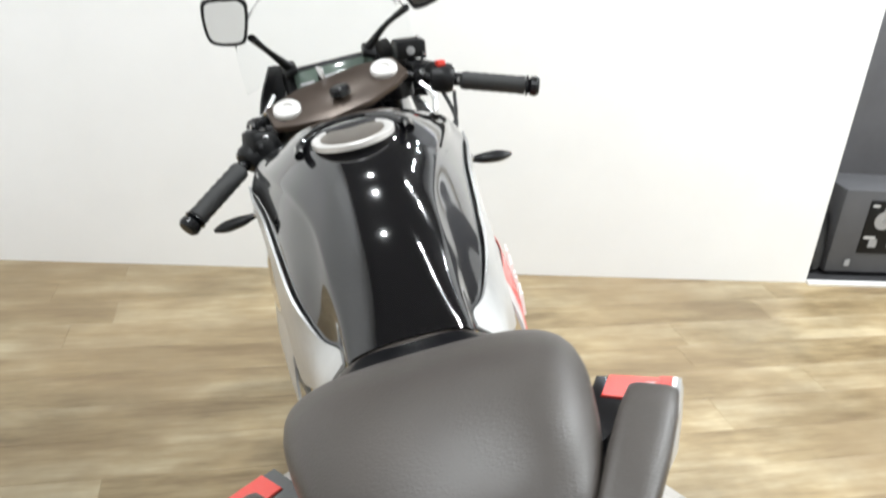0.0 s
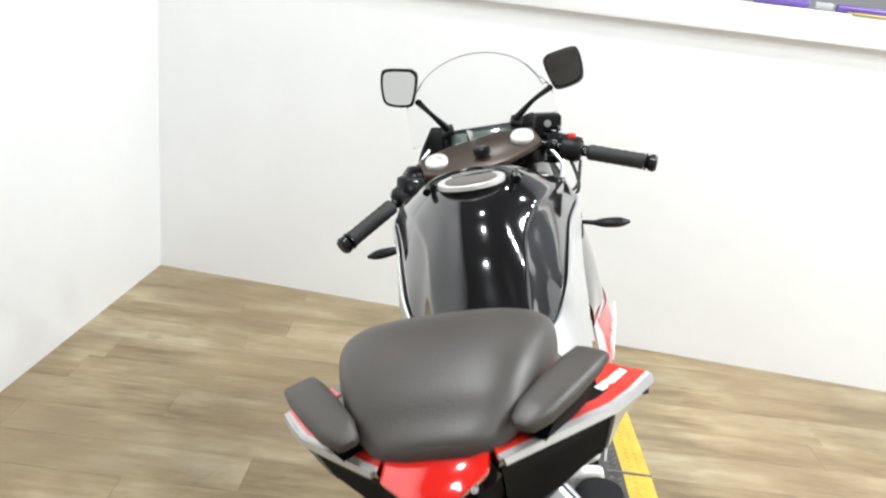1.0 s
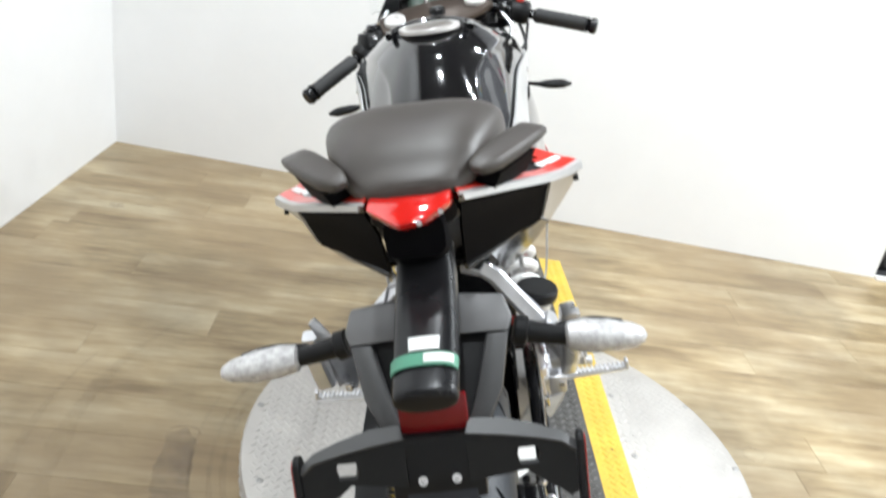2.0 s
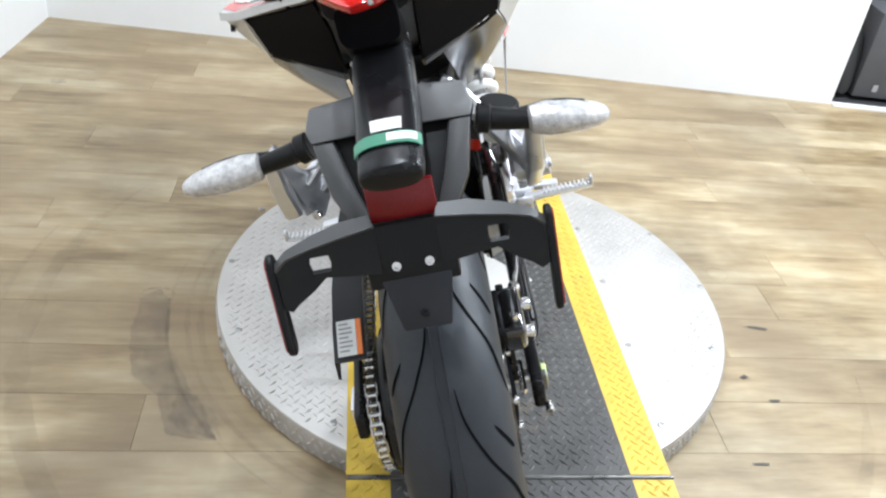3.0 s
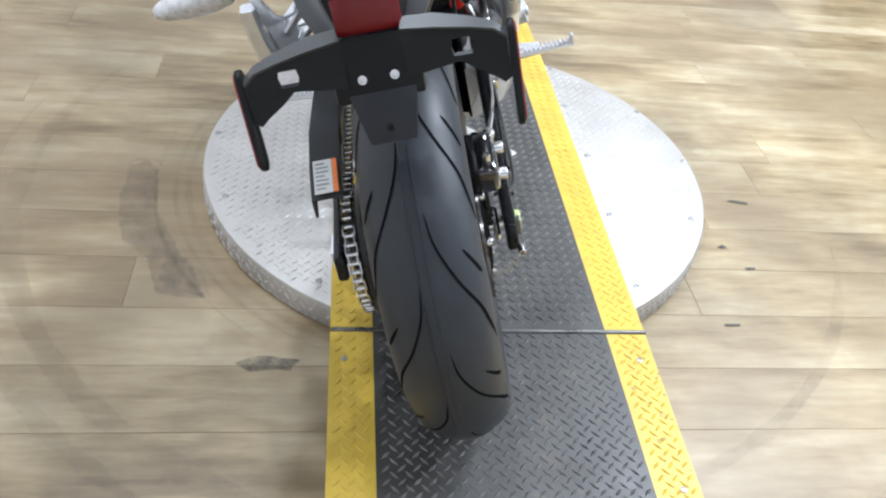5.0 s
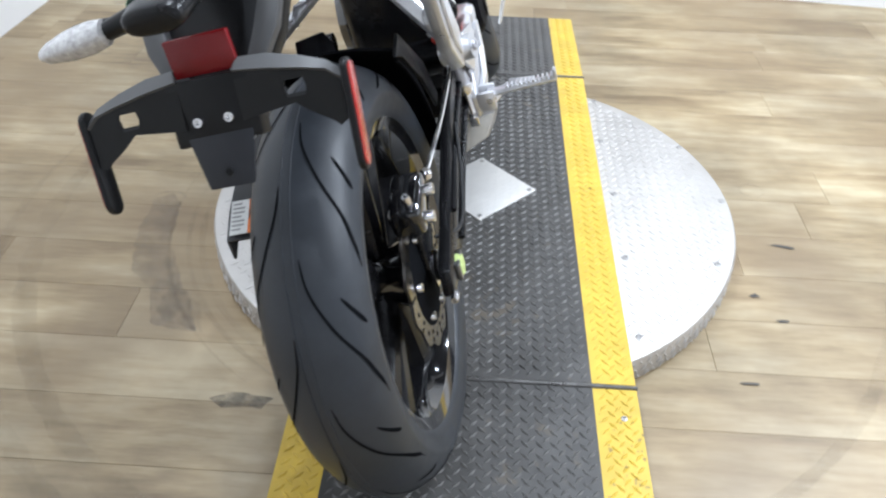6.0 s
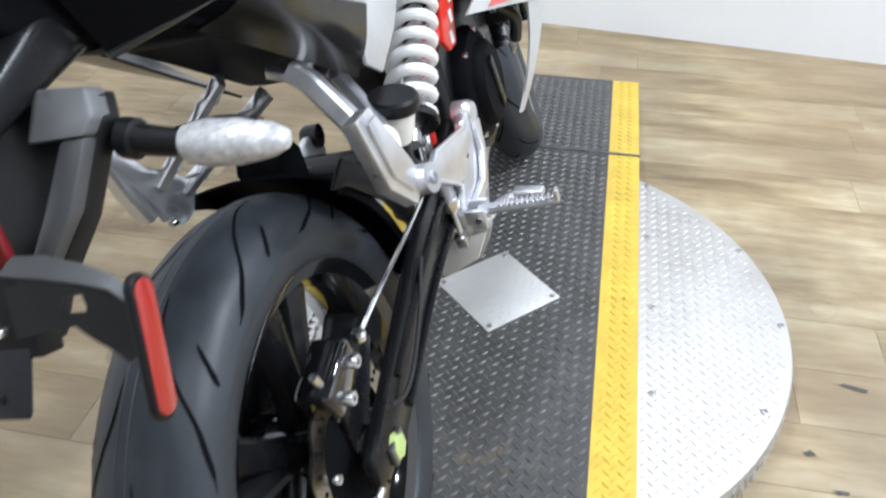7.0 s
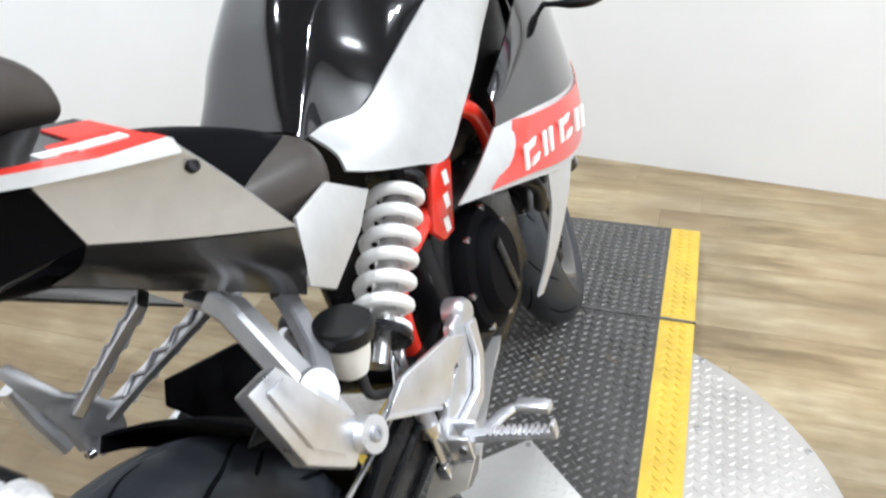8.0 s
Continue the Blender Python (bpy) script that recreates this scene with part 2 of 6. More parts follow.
def plate(bm, poly, thick, bev=0.0):
    """A plate: a 3D outline in one plane, given thickness as a vector."""
    t = Vector(thick)
    lo, hi = [Vector(p) for p in poly], [Vector(p) + t for p in poly]
    fresh = [bm.verts.new(p) for p in lo], [bm.verts.new(p) for p in hi]
    n = len(poly)
    fs = [bm.faces.new(fresh[0]), bm.faces.new(fresh[1])]
    for i in range(n):
        fs.append(bm.faces.new((fresh[0][i], fresh[0][(i + 1) % n], fresh[1][(i + 1) % n], fresh[1][i])))
    if bev:
        bmesh.ops.recalc_face_normals(bm, faces=fs)
        es = {e for f in fs for e in f.edges}
        bmesh.ops.bevel(bm, geom=list(es), offset=bev, segments=2, affect="EDGES", profile=0.5)
    return bm


def PL(poly, thick, bev=0.0):
    return plate(bmesh.new(), poly, thick, bev)


def sheet(bm, rows, thick=0.004):
    """A bent panel from a grid of 3D points, given thickness along its normals."""
    grid = [[Vector(p) for p in r] for r in rows]
    a, b = len(grid), len(grid[0])
    nor = []
    for i in range(a):
        line = []
        for j in range(b):
            du = grid[min(i + 1, a - 1)][j] - grid[max(i - 1, 0)][j]
            dv = grid[i][min(j + 1, b - 1)] - grid[i][max(j - 1, 0)]
            line.append(du.cross(dv).normalized())
        nor.append(line)
    top = [[bm.verts.new(grid[i][j]) for j in range(b)] for i in range(a)]
    bot = [[bm.verts.new(grid[i][j] - nor[i][j] * thick) for j in range(b)] for i in range(a)]
    for i in range(a - 1):
        for j in range(b - 1):
            bm.faces.new((top[i][j], top[i + 1][j], top[i + 1][j + 1], top[i][j + 1]))
            bm.faces.new((bot[i][j], bot[i][j + 1], bot[i + 1][j + 1], bot[i + 1][j]))
    for i in range(a - 1):
        for j in (0, b - 1):
            bm.faces.new((top[i][j], top[i + 1][j], bot[i + 1][j], bot[i][j]))
    for j in range(b - 1):
        for i in (0, a - 1):
            bm.faces.new((top[i][j], top[i][j + 1], bot[i][j + 1], bot[i][j]))
    return bm


def smooth_grid(rows, s=4):
    """Refines a control grid by Catmull-Rom both ways."""
    rows = [spline(r, s) for r in rows]
    cols = [spline(c, s) for c in zip(*rows)]
    return [list(r) for r in zip(*cols)]


# ---- room ----
CORNER = Vector((-1.588, 2.477, 0))
UB = Vector((0.9927, -0.1208, 0))      # along the back wall
UL = Vector((-0.055, -0.9985, 0))      # along the left wall
BACK = -6.94                           # heading of the back wall
WALL_H, LEDGE = 1.365, 1.262


def wall_piece(name, c, s, rz, material=M_WALL, bev=0.0):
    ob = new(name, finish(B((0, 0, 0), s, bev=bev), name, material))
    ob.matrix_world = pose(*c, 0, 0, rz)
    return tagged(ob, kind="structure")


L_BACK = 3.342
c = CORNER + UB * (L_BACK / 2 - 0.03) - UB.cross(Vector((0, 0, 1))) * 0.06
wall_back = wall_piece("wall_back", (c.x, c.y, LEDGE / 2), (L_BACK + 0.06, 0.12, LEDGE), BACK)
tagged(wall_back, "white painted half-height partition wall", "wall")
c = CORNER + UB * (L_BACK / 2) - UB.cross(Vector((0, 0, 1))) * 0.055
tagged(wall_piece("trim_ledge", (c.x, c.y, (WALL_H + LEDGE) / 2), (L_BACK, 0.17, WALL_H - LEDGE), BACK, bev=0.006), "white boxed ledge along the top of the partition", "trim")
NB = Vector((-UB.y, UB.x, 0))
cl = CORNER + UL * 3.3 + Vector((-0.06, 0, 0))
wall_left = tagged(wall_piece("wall_left", (cl.x, cl.y + 0.1, 1.7), (0.12, 6.8, 3.4), math.degrees(math.atan2(UL.x, -UL.y))), "smooth white painted wall meeting the floor", "wall")
# the closed hall behind and above; its white walls are added unseen for bounce light
for nm, c, s in (("wall_front", (1.2, -4.2, 1.7), (7.0, 0.12, 3.4)), ("wall_right", (3.6, 0.6, 1.7), (0.12, 9.8, 3.4))):
    tagged(wall_piece(nm, c, s, 0), "plain white wall added out of view to close the hall", "wall")
tagged(wall_piece("wall_far", (1.2, 5.4, 1.7), (7.2, 0.12, 3.4), 0, M_GREY), "plain grey wall beyond the partition", "wall")
tagged(wall_piece("ceiling", (1.2, 0.6, 3.46), (7.4, 10.2, 0.12), 0, M_CEIL), "dark painted ceiling with small round lamps", "ceiling")

# ceiling lamps
M_LAMP = glow("lamp_glow", (0.96, 1.0, 1.0), 12.0)
M_CAN = mat("lamp_can", (0.7, 0.7, 0.7), 0.4)


def ceiling_lamp(x, y, watts):
    h = holder("ceiling_lamp", pose(x, y, 3.40), "small round white ceiling lamp, switched on", "lamp", "ceiling lamps")
    part("rim", lathe(bmesh.new(), [(0.070, 0.0), (0.070, -0.03), (0.055, -0.03), (0.055, 0.0)], seg=16), M_CAN, h)
    part("bulb", lathe(bmesh.new(), [(0.053, -0.004), (0.053, -0.022), (0.03, -0.028)], seg=16), M_LAMP, h)
    d = bpy.data.lights.new("lamp", "AREA")
    d.shape, d.size, d.energy, d.color = "DISK", 0.10, watts, (0.95, 1.0, 1.02)
    o = new("light", d)
    o.matrix_world = pose(x, y, 3.36)


# first six are unseen, added as fill; the others follow dots on the tank
for x, y, watts in ((-0.2, -2.4, 9), (2.2, -2.4, 12), (-0.9, -0.9, 14), (0.6, -0.9, 16), (2.2, -0.5, 50), (3.0, 0.3, 68),
                    (-0.8, 0.15, 28), (-0.8, 0.95, 22), (-1.0, 2.30, 8), (-0.25, 2.62, 8), (0.8, 3.1, 8), (2.2, 3.5, 8), (3.1, 4.8, 8), (3.0, 4.0, 8), (2.8, 3.1, 8), (2.65, 2.75, 10),
                    (1.55, 1.25, 38), (1.85, 1.30, 36), (2.20, 1.20, 36)):
    ceiling_lamp(x, y, watts)

# ---- floor ----
floor = tagged(new("floor", finish(B((1.2, 0.6, -0.03), (7.4, 10.2, 0.056)), "floor", M_JOINT)), "light oak-look vinyl plank floor", "floor", kind="structure")
PW, PLEN = 0.152, 1.22
pm = finish(B((0, 0, 0), (PLEN - 0.0005, PW - 0.0005, 0.006), bev=0.0006, seg=1), "plank", M_PLANK)
rng = random.Random(4)
for j in range(-28, 17):
    y = 0.05 + j * PW
    x_left = CORNER.x + (2.477 - y) * -0.055 - 0.02      # just inside the left wall
    x0 = x_left - rng.random() * PLEN
    while x0 < 3.54:
        a, b = max(x0, x_left), min(x0 + PLEN, 3.54)
        if b - a > 0.02:
            me = pm if b - a > PLEN - 0.001 else finish(B((0, 0, 0), (b - a - 0.0005, PW - 0.0005, 0.006), bev=0.0006, seg=1), "plank", M_PLANK)
            ob = new("plank", me)
            ob.parent = floor
            ob.matrix_world = pose((a + b) / 2, y, -0.001)
        x0 += PLEN

# ---- turntable and ramp strip ----
STRIP_Z, DISC_Z = 0.078, 0.067
SX0, SX1 = -0.317, 0.300
DX, DY, DR = -0.011, 0.606, 0.617      # centre and radius of the turntable
disc = holder("turntable", pose(DX, DY, 0), "round raised motorcycle turntable of bright tread plate", "turntable")
part("drum", lathe(bmesh.new(), [(DR - 0.022, 0.0), (DR - 0.004, 0.004), (DR, DISC_Z - 0.008), (DR - 0.003, DISC_Z - 0.002), (DR - 0.008, DISC_Z)], seg=96), M_ALU, disc)


def lozenge(bm, x, y, z, a, l=0.0112, w=0.0036, h=0.0020):
    ca, sa = math.cos(a), math.sin(a)

    def P(u, v, k):
        return bm.verts.new((x + u * ca - v * sa, y + u * sa + v * ca, z + k))
    e0, e1, s0, s1 = P(-l, 0, 0), P(l, 0, 0), P(0, -w, 0), P(0, w, 0)
    t0, t1 = P(-l * 0.55, 0, h), P(l * 0.55, 0, h)
    for f in ((e0, s0, t0), (s0, t1, t0), (s0, e1, t1), (e1, s1, t1), (s1, t0, t1), (s1, e0, t0)):
        bm.faces.new(f)


def tread(x0, x1, y0, y1, zf, keep=lambda x, y: True, step=0.0178, high=1.0):
    """Raised lozenges of checker plate: crosswise pairs on a lattice turned by 45 degrees."""
    bm = bmesh.new()
    d = step / math.sqrt(2)
    n = int((x1 - x0 + y1 - y0) / d) + 3
    for i in range(-n, n):
        for j in range(-n, n):
            x, y = x0 + 0.3 * d + (i - j) * d, y0 + 0.3 * d + (i + j) * d
            if x0 + 0.006 < x < x1 - 0.006 and y0 + 0.006 < y < y1 - 0.006 and keep(x, y):
                lozenge(bm, x, y, zf(x, y), radians(45 if (i + j) % 2 else -45), h=0.0020 * high)
    return bm


t = part("tread", tread(-0.6, 0.6, -0.6, 0.6, lambda x, y: DISC_Z, lambda x, y: x * x + y * y < (DR - 0.02) ** 2 and not (SX0 - 0.01 < x + DX < SX1 + 0.01), high=0.65), M_ALU, disc)
t["kind"] = "stuff"


def ramp_z(y):
    if y < 0:
        return STRIP_Z + y * 0.02
    if y > 1.235:
        return STRIP_Z - (y - 1.235) * 0.055
    return STRIP_Z


def strip_section(name, y0, y1, label):
    h = holder(name, pose(0, 0, 0), label, "ramp", "lift strip sections")
    z0, z1 = ramp_z(y0 + 1e-4 if y0 > 0 else y0), ramp_z(y1)
    for nm, xa, xb, m in (("yellow_edge", SX0, SX0 + 0.08, M_YEL), ("deck", SX0 + 0.08, SX1 - 0.08, M_BLK), ("yellow_edge", SX1 - 0.08, SX1, M_YEL)):
        bm = bmesh.new()
        pts = [(xa, y0, z0 - 0.006), (xb, y0, z0 - 0.006), (xb, y1, z1 - 0.006), (xa, y1, z1 - 0.006)]
        plate(bm, pts, (0, 0, 0.006))
        p = part(nm, bm, m, h)
        tb = part("tread", tread(xa, xb, y0, y1, lambda x, y: z0 + (z1 - z0) * (y - y0) / (y1 - y0)), M_BLKT if m is M_BLK else m, p)
        tb["kind"] = "stuff"
    for x in (SX0 + 0.006, SX1 - 0.018):
        part("side_rail", PL([(x, y0, 0.0), (x, y1, 0.0), (x, y1, z1 - 0.006), (x, y0, z0 - 0.006)], (0.012, 0, 0)), M_BLK, h)
    return h


strip_section("deck_plate", 0.006, 1.229, "black tread plate with yellow painted edges across the turntable")
strip_section("near_ramp", -0.52, -0.006, "black sloping ramp plate with yellow painted edges")
strip_section("far_ramp", 1.241, 1.74, "black sloping ramp plate with yellow painted edges")

# ---- motorcycle ----
# bike frame: x right, y ahead, z up in the bike's own plane, from the rear tyre's contact
BIKE = pose(-0.066, -0.105, 0.088, 0, 0, -1.3) @ pose(0, 0, 0, 0, -16, 0)
bike = holder("motorcycle", BIKE, "black and silver sport motorcycle with red trim on its side stand", "motorcycle")


def V(x, y, z):
    return Vector((x, y, z))


def mir(pts):
    return [(-p[0], p[1], p[2]) for p in pts]


def body(secs, seg=28, steps=4):
    """Loft of superellipse sections along y: (y, half width, bottom, top, power, x shift)."""
    rows = spline([(*s, 0.0) if len(s) == 5 else s for s in secs], steps) if steps else secs
    rings = []
    for y, w, z0, z1, p, xo in rows:
        ring = []
        for k in range(seg):
            a = math.tau * k / seg
            c, q = math.cos(a), math.sin(a)
            ring.append((xo + w * math.copysign(abs(c) ** (2 / p), c), y, (z0 + z1) / 2 + (z1 - z0) / 2 * math.copysign(abs(q) ** (2 / p), q)))
        rings.append(ring)
    return loft(bmesh.new(), rings)


def bolt(parent, c, d, r=0.006, h=0.006, material=None, name="bolt"):
    """A hex-socket bolt head at c facing along d."""
    m = aim(c, Vector(c) + Vector(d))
    bm = lathe(bmesh.new(), [(r * 0.55, -0.004), (r, -0.004), (r, h * 0.7), (r * 0.85, h), (r * 0.5, h), (r * 0.45, h * 0.4)], m, 12)
    return part(name, bm, material or M_CHROME, parent)


def bars(parent, name, o, u, v, sizes, material, label="", lift=0.0012):
    """Flat marks laid on a face: o the corner, u and v the face's directions, sizes of (u, v, length, height)."""
    o, u, v = Vector(o), Vector(u).normalized(), Vector(v).normalized()
    n = u.cross(v).normalized()
    bm = bmesh.new()
    for a, b, l, h in sizes:
        p = o + u * a + v * b + n * lift
        plate(bm, [p, p + u * l, p + u * l + v * h, p + v * h], n * 0.0006)
    return part(name, bm, material, parent, label)


def beam(pts, sizes, side=(1, 0, 0), bev=0.002):
    """A squared bar through points; sizes of (along side, across) at each."""
    bm = bmesh.new()
    P = [Vector(p) for p in pts]
    rings = []
    for i, p in enumerate(P):
        d = (P[min(i + 1, len(P) - 1)] - P[max(i - 1, 0)]).normalized()
        u = (Vector(side) - d * d.dot(Vector(side))).normalized()
        v = d.cross(u)
        w, h = sizes[i][0] / 2, sizes[i][1] / 2
        k = min(w, h) * 0.35
        rings.append([p + u * x + v * y for x, y in ((-w + k, -h), (w - k, -h), (w, -h + k), (w, h - k), (w - k, h), (-w + k, h), (-w, h - k), (-w, -h + k))])
    return loft(bm, rings)


# rear wheel
WR = 0.3185
HUB = V(0, 0.015, 0.3140)
AX = Matrix.Translation(HUB) @ pose(0, 0, 0, 0, 90, 0)


def tyre_profile(R, W, rim):
    return [(rim, -W * 0.40), (rim + 0.008, -W * 0.455), (rim + 0.030, -W * 0.5), (R - 0.048, -W * 0.492), (R - 0.028, -W * 0.42), (R - 0.0125, -W * 0.29), (R - 0.0034, -W * 0.15), (R, 0),
            (R - 0.0034, W * 0.15), (R - 0.0125, W * 0.29), (R - 0.028, W * 0.42), (R - 0.048, W * 0.492), (rim + 0.030, W * 0.5), (rim + 0.008, W * 0.455), (rim, W * 0.40)]


def crown(R, W, x):
    """Radius of the tread at the side offset x."""
    pr = [(h, r) for r, h in spline_profile(tyre_profile(R, W, R - 0.09))][9:34]
    for (h0, r0), (h1, r1) in zip(pr, pr[1:]):
        if h0 <= x <= h1:
            return r0 + (r1 - r0) * (x - h0) / (h1 - h0)
    return pr[0][1]


def wheel(m, R, W, rim, parent, name):
    w = part(name, lathe(bmesh.new(), [(rim - 0.016, -W * 0.36), (rim - 0.002, -W * 0.40), (rim + 0.004, -W * 0.425), (rim + 0.004, -W * 0.40), (rim - 0.012, -W * 0.33), (rim - 0.022, -W * 0.2), (rim - 0.026, 0),
             (rim - 0.022, W * 0.2), (rim - 0.012, W * 0.33), (rim + 0.004, W * 0.40), (rim + 0.004, W * 0.425), (rim - 0.002, W * 0.40), (rim - 0.016, W * 0.36), (rim - 0.030, W * 0.2), (rim - 0.034, 0), (rim - 0.030, -W * 0.2), (rim - 0.016, -W * 0.36)], m, 72, False), M_GLOSS, parent, "gloss black cast rim")
    t = part("tyre", lathe(bmesh.new(), spline_profile(tyre_profile(R, W, rim)), m, 120, False), M_RUB, w, "black rubber road tyre with curved tread grooves")
    hub = part("hub", lathe(bmesh.new(), [(0.018, -0.075), (0.04, -0.07), (0.045, -0.03), (0.038, 0), (0.045, 0.03), (0.055, 0.05), (0.04, 0.062), (0.018, 0.066)], m, 28), M_GLOSS, w)
    for k in range(5):
        a = math.tau * k / 5 + 0.3
        for da in (-0.16, 0.16):
            p0 = m @ V(0.035 * math.cos(a), 0.035 * math.sin(a), 0)
            p1 = m @ V(0.10 * math.cos(a + da * 0.7), 0.10 * math.sin(a + da * 0.7), 0.006)
            p2 = m @ V((rim - 0.02) * math.cos(a + da), (rim - 0.02) * math.sin(a + da), 0)
            part("spoke", T([p0, p1, p2], [0.026, 0.024, 0.034], 10, 4, 0.9), M_SATIN, w)
    return w, t


def spline_profile(p):
    return [(v[0], v[1]) for v in spline([(a, b, 0) for a, b in p], 3)]


def groove(m, R, W, a0, side, path, width=0.0016):
    """A tread groove as a strip just above the rubber, its shade put into the colour: (angle, side offset) stations."""
    st = spline([(a, x, 0) for a, x in path], 14)
    rows = []
    for i, s in enumerate(st):
        a, x = a0 + s[0], side * s[1]
        f = 1 - abs(2 * i / (len(st) - 1) - 1) ** 4
        hw = width * (0.25 + 0.75 * f)
        r = crown(R, W, x) + 0.0006
        q = st[min(i + 1, len(st) - 1)] - st[max(i - 1, 0)]
        t = Vector((q[0] * R, side * q[1])).normalized()
        row = []
        for k in (-1, 1):
            aa, xx = a + k * hw * (-t.y) / R, x + k * hw * t.x
            rr = crown(R, W, max(-W * 0.48, min(W * 0.48, xx))) + 0.0009
            row.append(m @ V(rr * math.cos(aa), rr * math.sin(aa), xx))
        rows.append(row)
    bm = bmesh.new()
    vs = [[bm.verts.new(p) for p in r] for r in rows]
    for a, b in zip(vs, vs[1:]):
        bm.faces.new((a[0], a[1], b[1], b[0]))
    return bm


# black that paints the shade inside grooves and drill holes; also the disc carrier's colour
M_GROOVE = mat("groove_shade_black", (0.006, 0.0065, 0.0075), 0.9, spec=0.02)
TW = 0.141
wheel_r, tyre_r = wheel(AX, WR, TW, 0.231, bike, "rear_wheel")
for k in range(11):
    a = math.tau * k / 11
    for side in (1, -1):
        ph = a + (0.28 if side < 0 else 0)
        part("groove", groove(AX, WR, TW, ph, side, [(-0.06, 0.010), (0.06, 0.016), (0.20, 0.034), (0.34, 0.056), (0.44, 0.064), (0.56, 0.070)]), M_GROOVE, tyre_r)
        part("groove", groove(AX, WR, TW, ph, side, [(0.10, 0.048), (0.17, 0.060), (0.22, 0.066)], 0.0019), M_GROOVE, tyre_r)
# mould lines along the crown
for x in (-0.008, 0.004):
    part("mould_line", lathe(bmesh.new(), [(WR - 0.001, x - 0.0008), (WR + 0.0008, x), (WR - 0.001, x + 0.0008)], AX, 90, False), M_RUB, tyre_r)

# brake disc on the right, sprocket and chain on the left
dm = AX @ Matrix.Translation((0, 0, 0.070))
bm = bmesh.new()
n = 72
rings = []
for r, h in ((0.082, 0), (1, 0), (1, 0.0045), (0.082, 0.0045)):
    ring = []
    for k in range(n):
        a = math.tau * k / n
        rr = r if r < 0.5 else 0.113 + 0.004 * math.cos(a * 12)
        ring.append(dm @ V(rr * math.cos(a), rr * math.sin(a), h))
    rings.append(ring)
loft(bm, rings + [rings[0]], cap=False)
brake_disc = part("brake_disc", bm, M_STEEL, wheel_r, "dark wavy drilled steel brake disc")
bm = bmesh.new()
for k in range(24):
    a = math.tau * k / 24
    for r in (0.092, 0.104) if k % 2 else (0.098,):
        lathe(bm, [(0.0034, 0.0047), (0.0034, 0.0052)], dm @ Matrix.Translation((r * math.cos(a), r * math.sin(a), 0)), 8)
part("drill_hole", bm, M_GROOVE, brake_disc)
part("carrier", lathe(bmesh.new(), [(0.03, -0.004), (0.086, -0.001), (0.086, 0.004), (0.055, 0.010), (0.03, 0.012)], dm, 40), M_GROOVE, brake_disc)
for k in range(6):
    a = math.tau * k / 6 + 0.2
    bolt(brake_disc, dm @ V(0.070 * math.cos(a), 0.070 * math.sin(a), 0.007), (1, 0, 0), 0.007, 0.006)
part("cush_drive", lathe(bmesh.new(), [(0.02, 0), (0.112, 0), (0.118, 0.010), (0.118, 0.030), (0.10, 0.042), (0.02, 0.046)], AX @ Matrix.Translation((0, 0, -0.105)), 40), M_SATIN, wheel_r)
part("hub_ring", lathe(bmesh.new(), [(0.018, 0.0), (0.027, 0.0), (0.028, 0.006), (0.024, 0.010), (0.018, 0.008)], AX @ Matrix.Translation((0, 0, 0.088)), 28), M_CHROME, wheel_r, "bright hub ring")
axle = part("axle", T([HUB + V(-0.165, 0, 0), HUB + V(0.125, 0, 0)], 0.011, 16), M_CHROME, wheel_r)
part("axle_nut", lathe(bmesh.new(), [(0.010, 0), (0.020, 0), (0.020, 0.006), (0.016, 0.012), (0.010, 0.012)], AX @ Matrix.Translation((0, 0, 0.120)), 6), M_NUT, axle, "steel nut with green paint mark")
sm = AX @ Matrix.Translation((0, 0, -0.123))
rings = []
for h in (0, 0.006):
    rings.append([sm @ V((0.098 + 0.005 * math.cos(k * math.pi)) * math.cos(math.tau * k / 84), (0.098 + 0.005 * math.cos(k * math.pi)) * math.sin(math.tau * k / 84), h) for k in range(84)])
part("sprocket", loft(bmesh.new(), rings), M_STEEL, wheel_r)

# swingarm
M_BOLTD = mat("dull_steel", (0.22, 0.22, 0.22), 0.35, 0.9)
arm = part("swingarm", PL([(0.105, 0.56, 0.470), (0.105, 0.30, 0.440), (0.105, 0.06, 0.372), (0.105, -0.035, 0.345), (0.105, -0.045, 0.304), (0.105, 0.05, 0.290), (0.105, 0.30, 0.345), (0.105, 0.56, 0.385)], (0.019, 0, 0), 0.005), M_SATIN, bike, "black painted box-section swingarm")
part("arm_left", PL([(-0.160, 0.56, 0.470), (-0.160, 0.30, 0.420), (-0.160, 0.06, 0.355), (-0.160, -0.035, 0.340), (-0.160, -0.045, 0.300), (-0.160, 0.05, 0.288), (-0.160, 0.30, 0.345), (-0.160, 0.56, 0.385)], (0.018, 0, 0), 0.005), M_SATIN, arm)
part("cross_tube", T([(-0.15, 0.50, 0.43), (0.12, 0.50, 0.43)], 0.034, 16), M_SATIN, arm)
for zz in (0.402, 0.350):
    part("rib", T([(0.1265, 0.50, zz + 0.025), (0.1265, 0.25, zz), (0.1265, 0.08, zz - 0.035)], 0.005, 8, 4), M_SATIN, arm)
adj = part("axle_adjuster", B((0.127, 0.015, HUB.z), (0.008, 0.040, 0.030), bev=0.003), M_BOLTD, arm, "silver axle adjuster block")
bolt(adj, (0.125, -0.052, HUB.z), (0, -1, 0), 0.006, 0.012)
part("axle_adjuster", B((-0.163, 0.015, HUB.z), (0.010, 0.052, 0.036), bev=0.004), M_CAST, arm, "silver axle adjuster block")

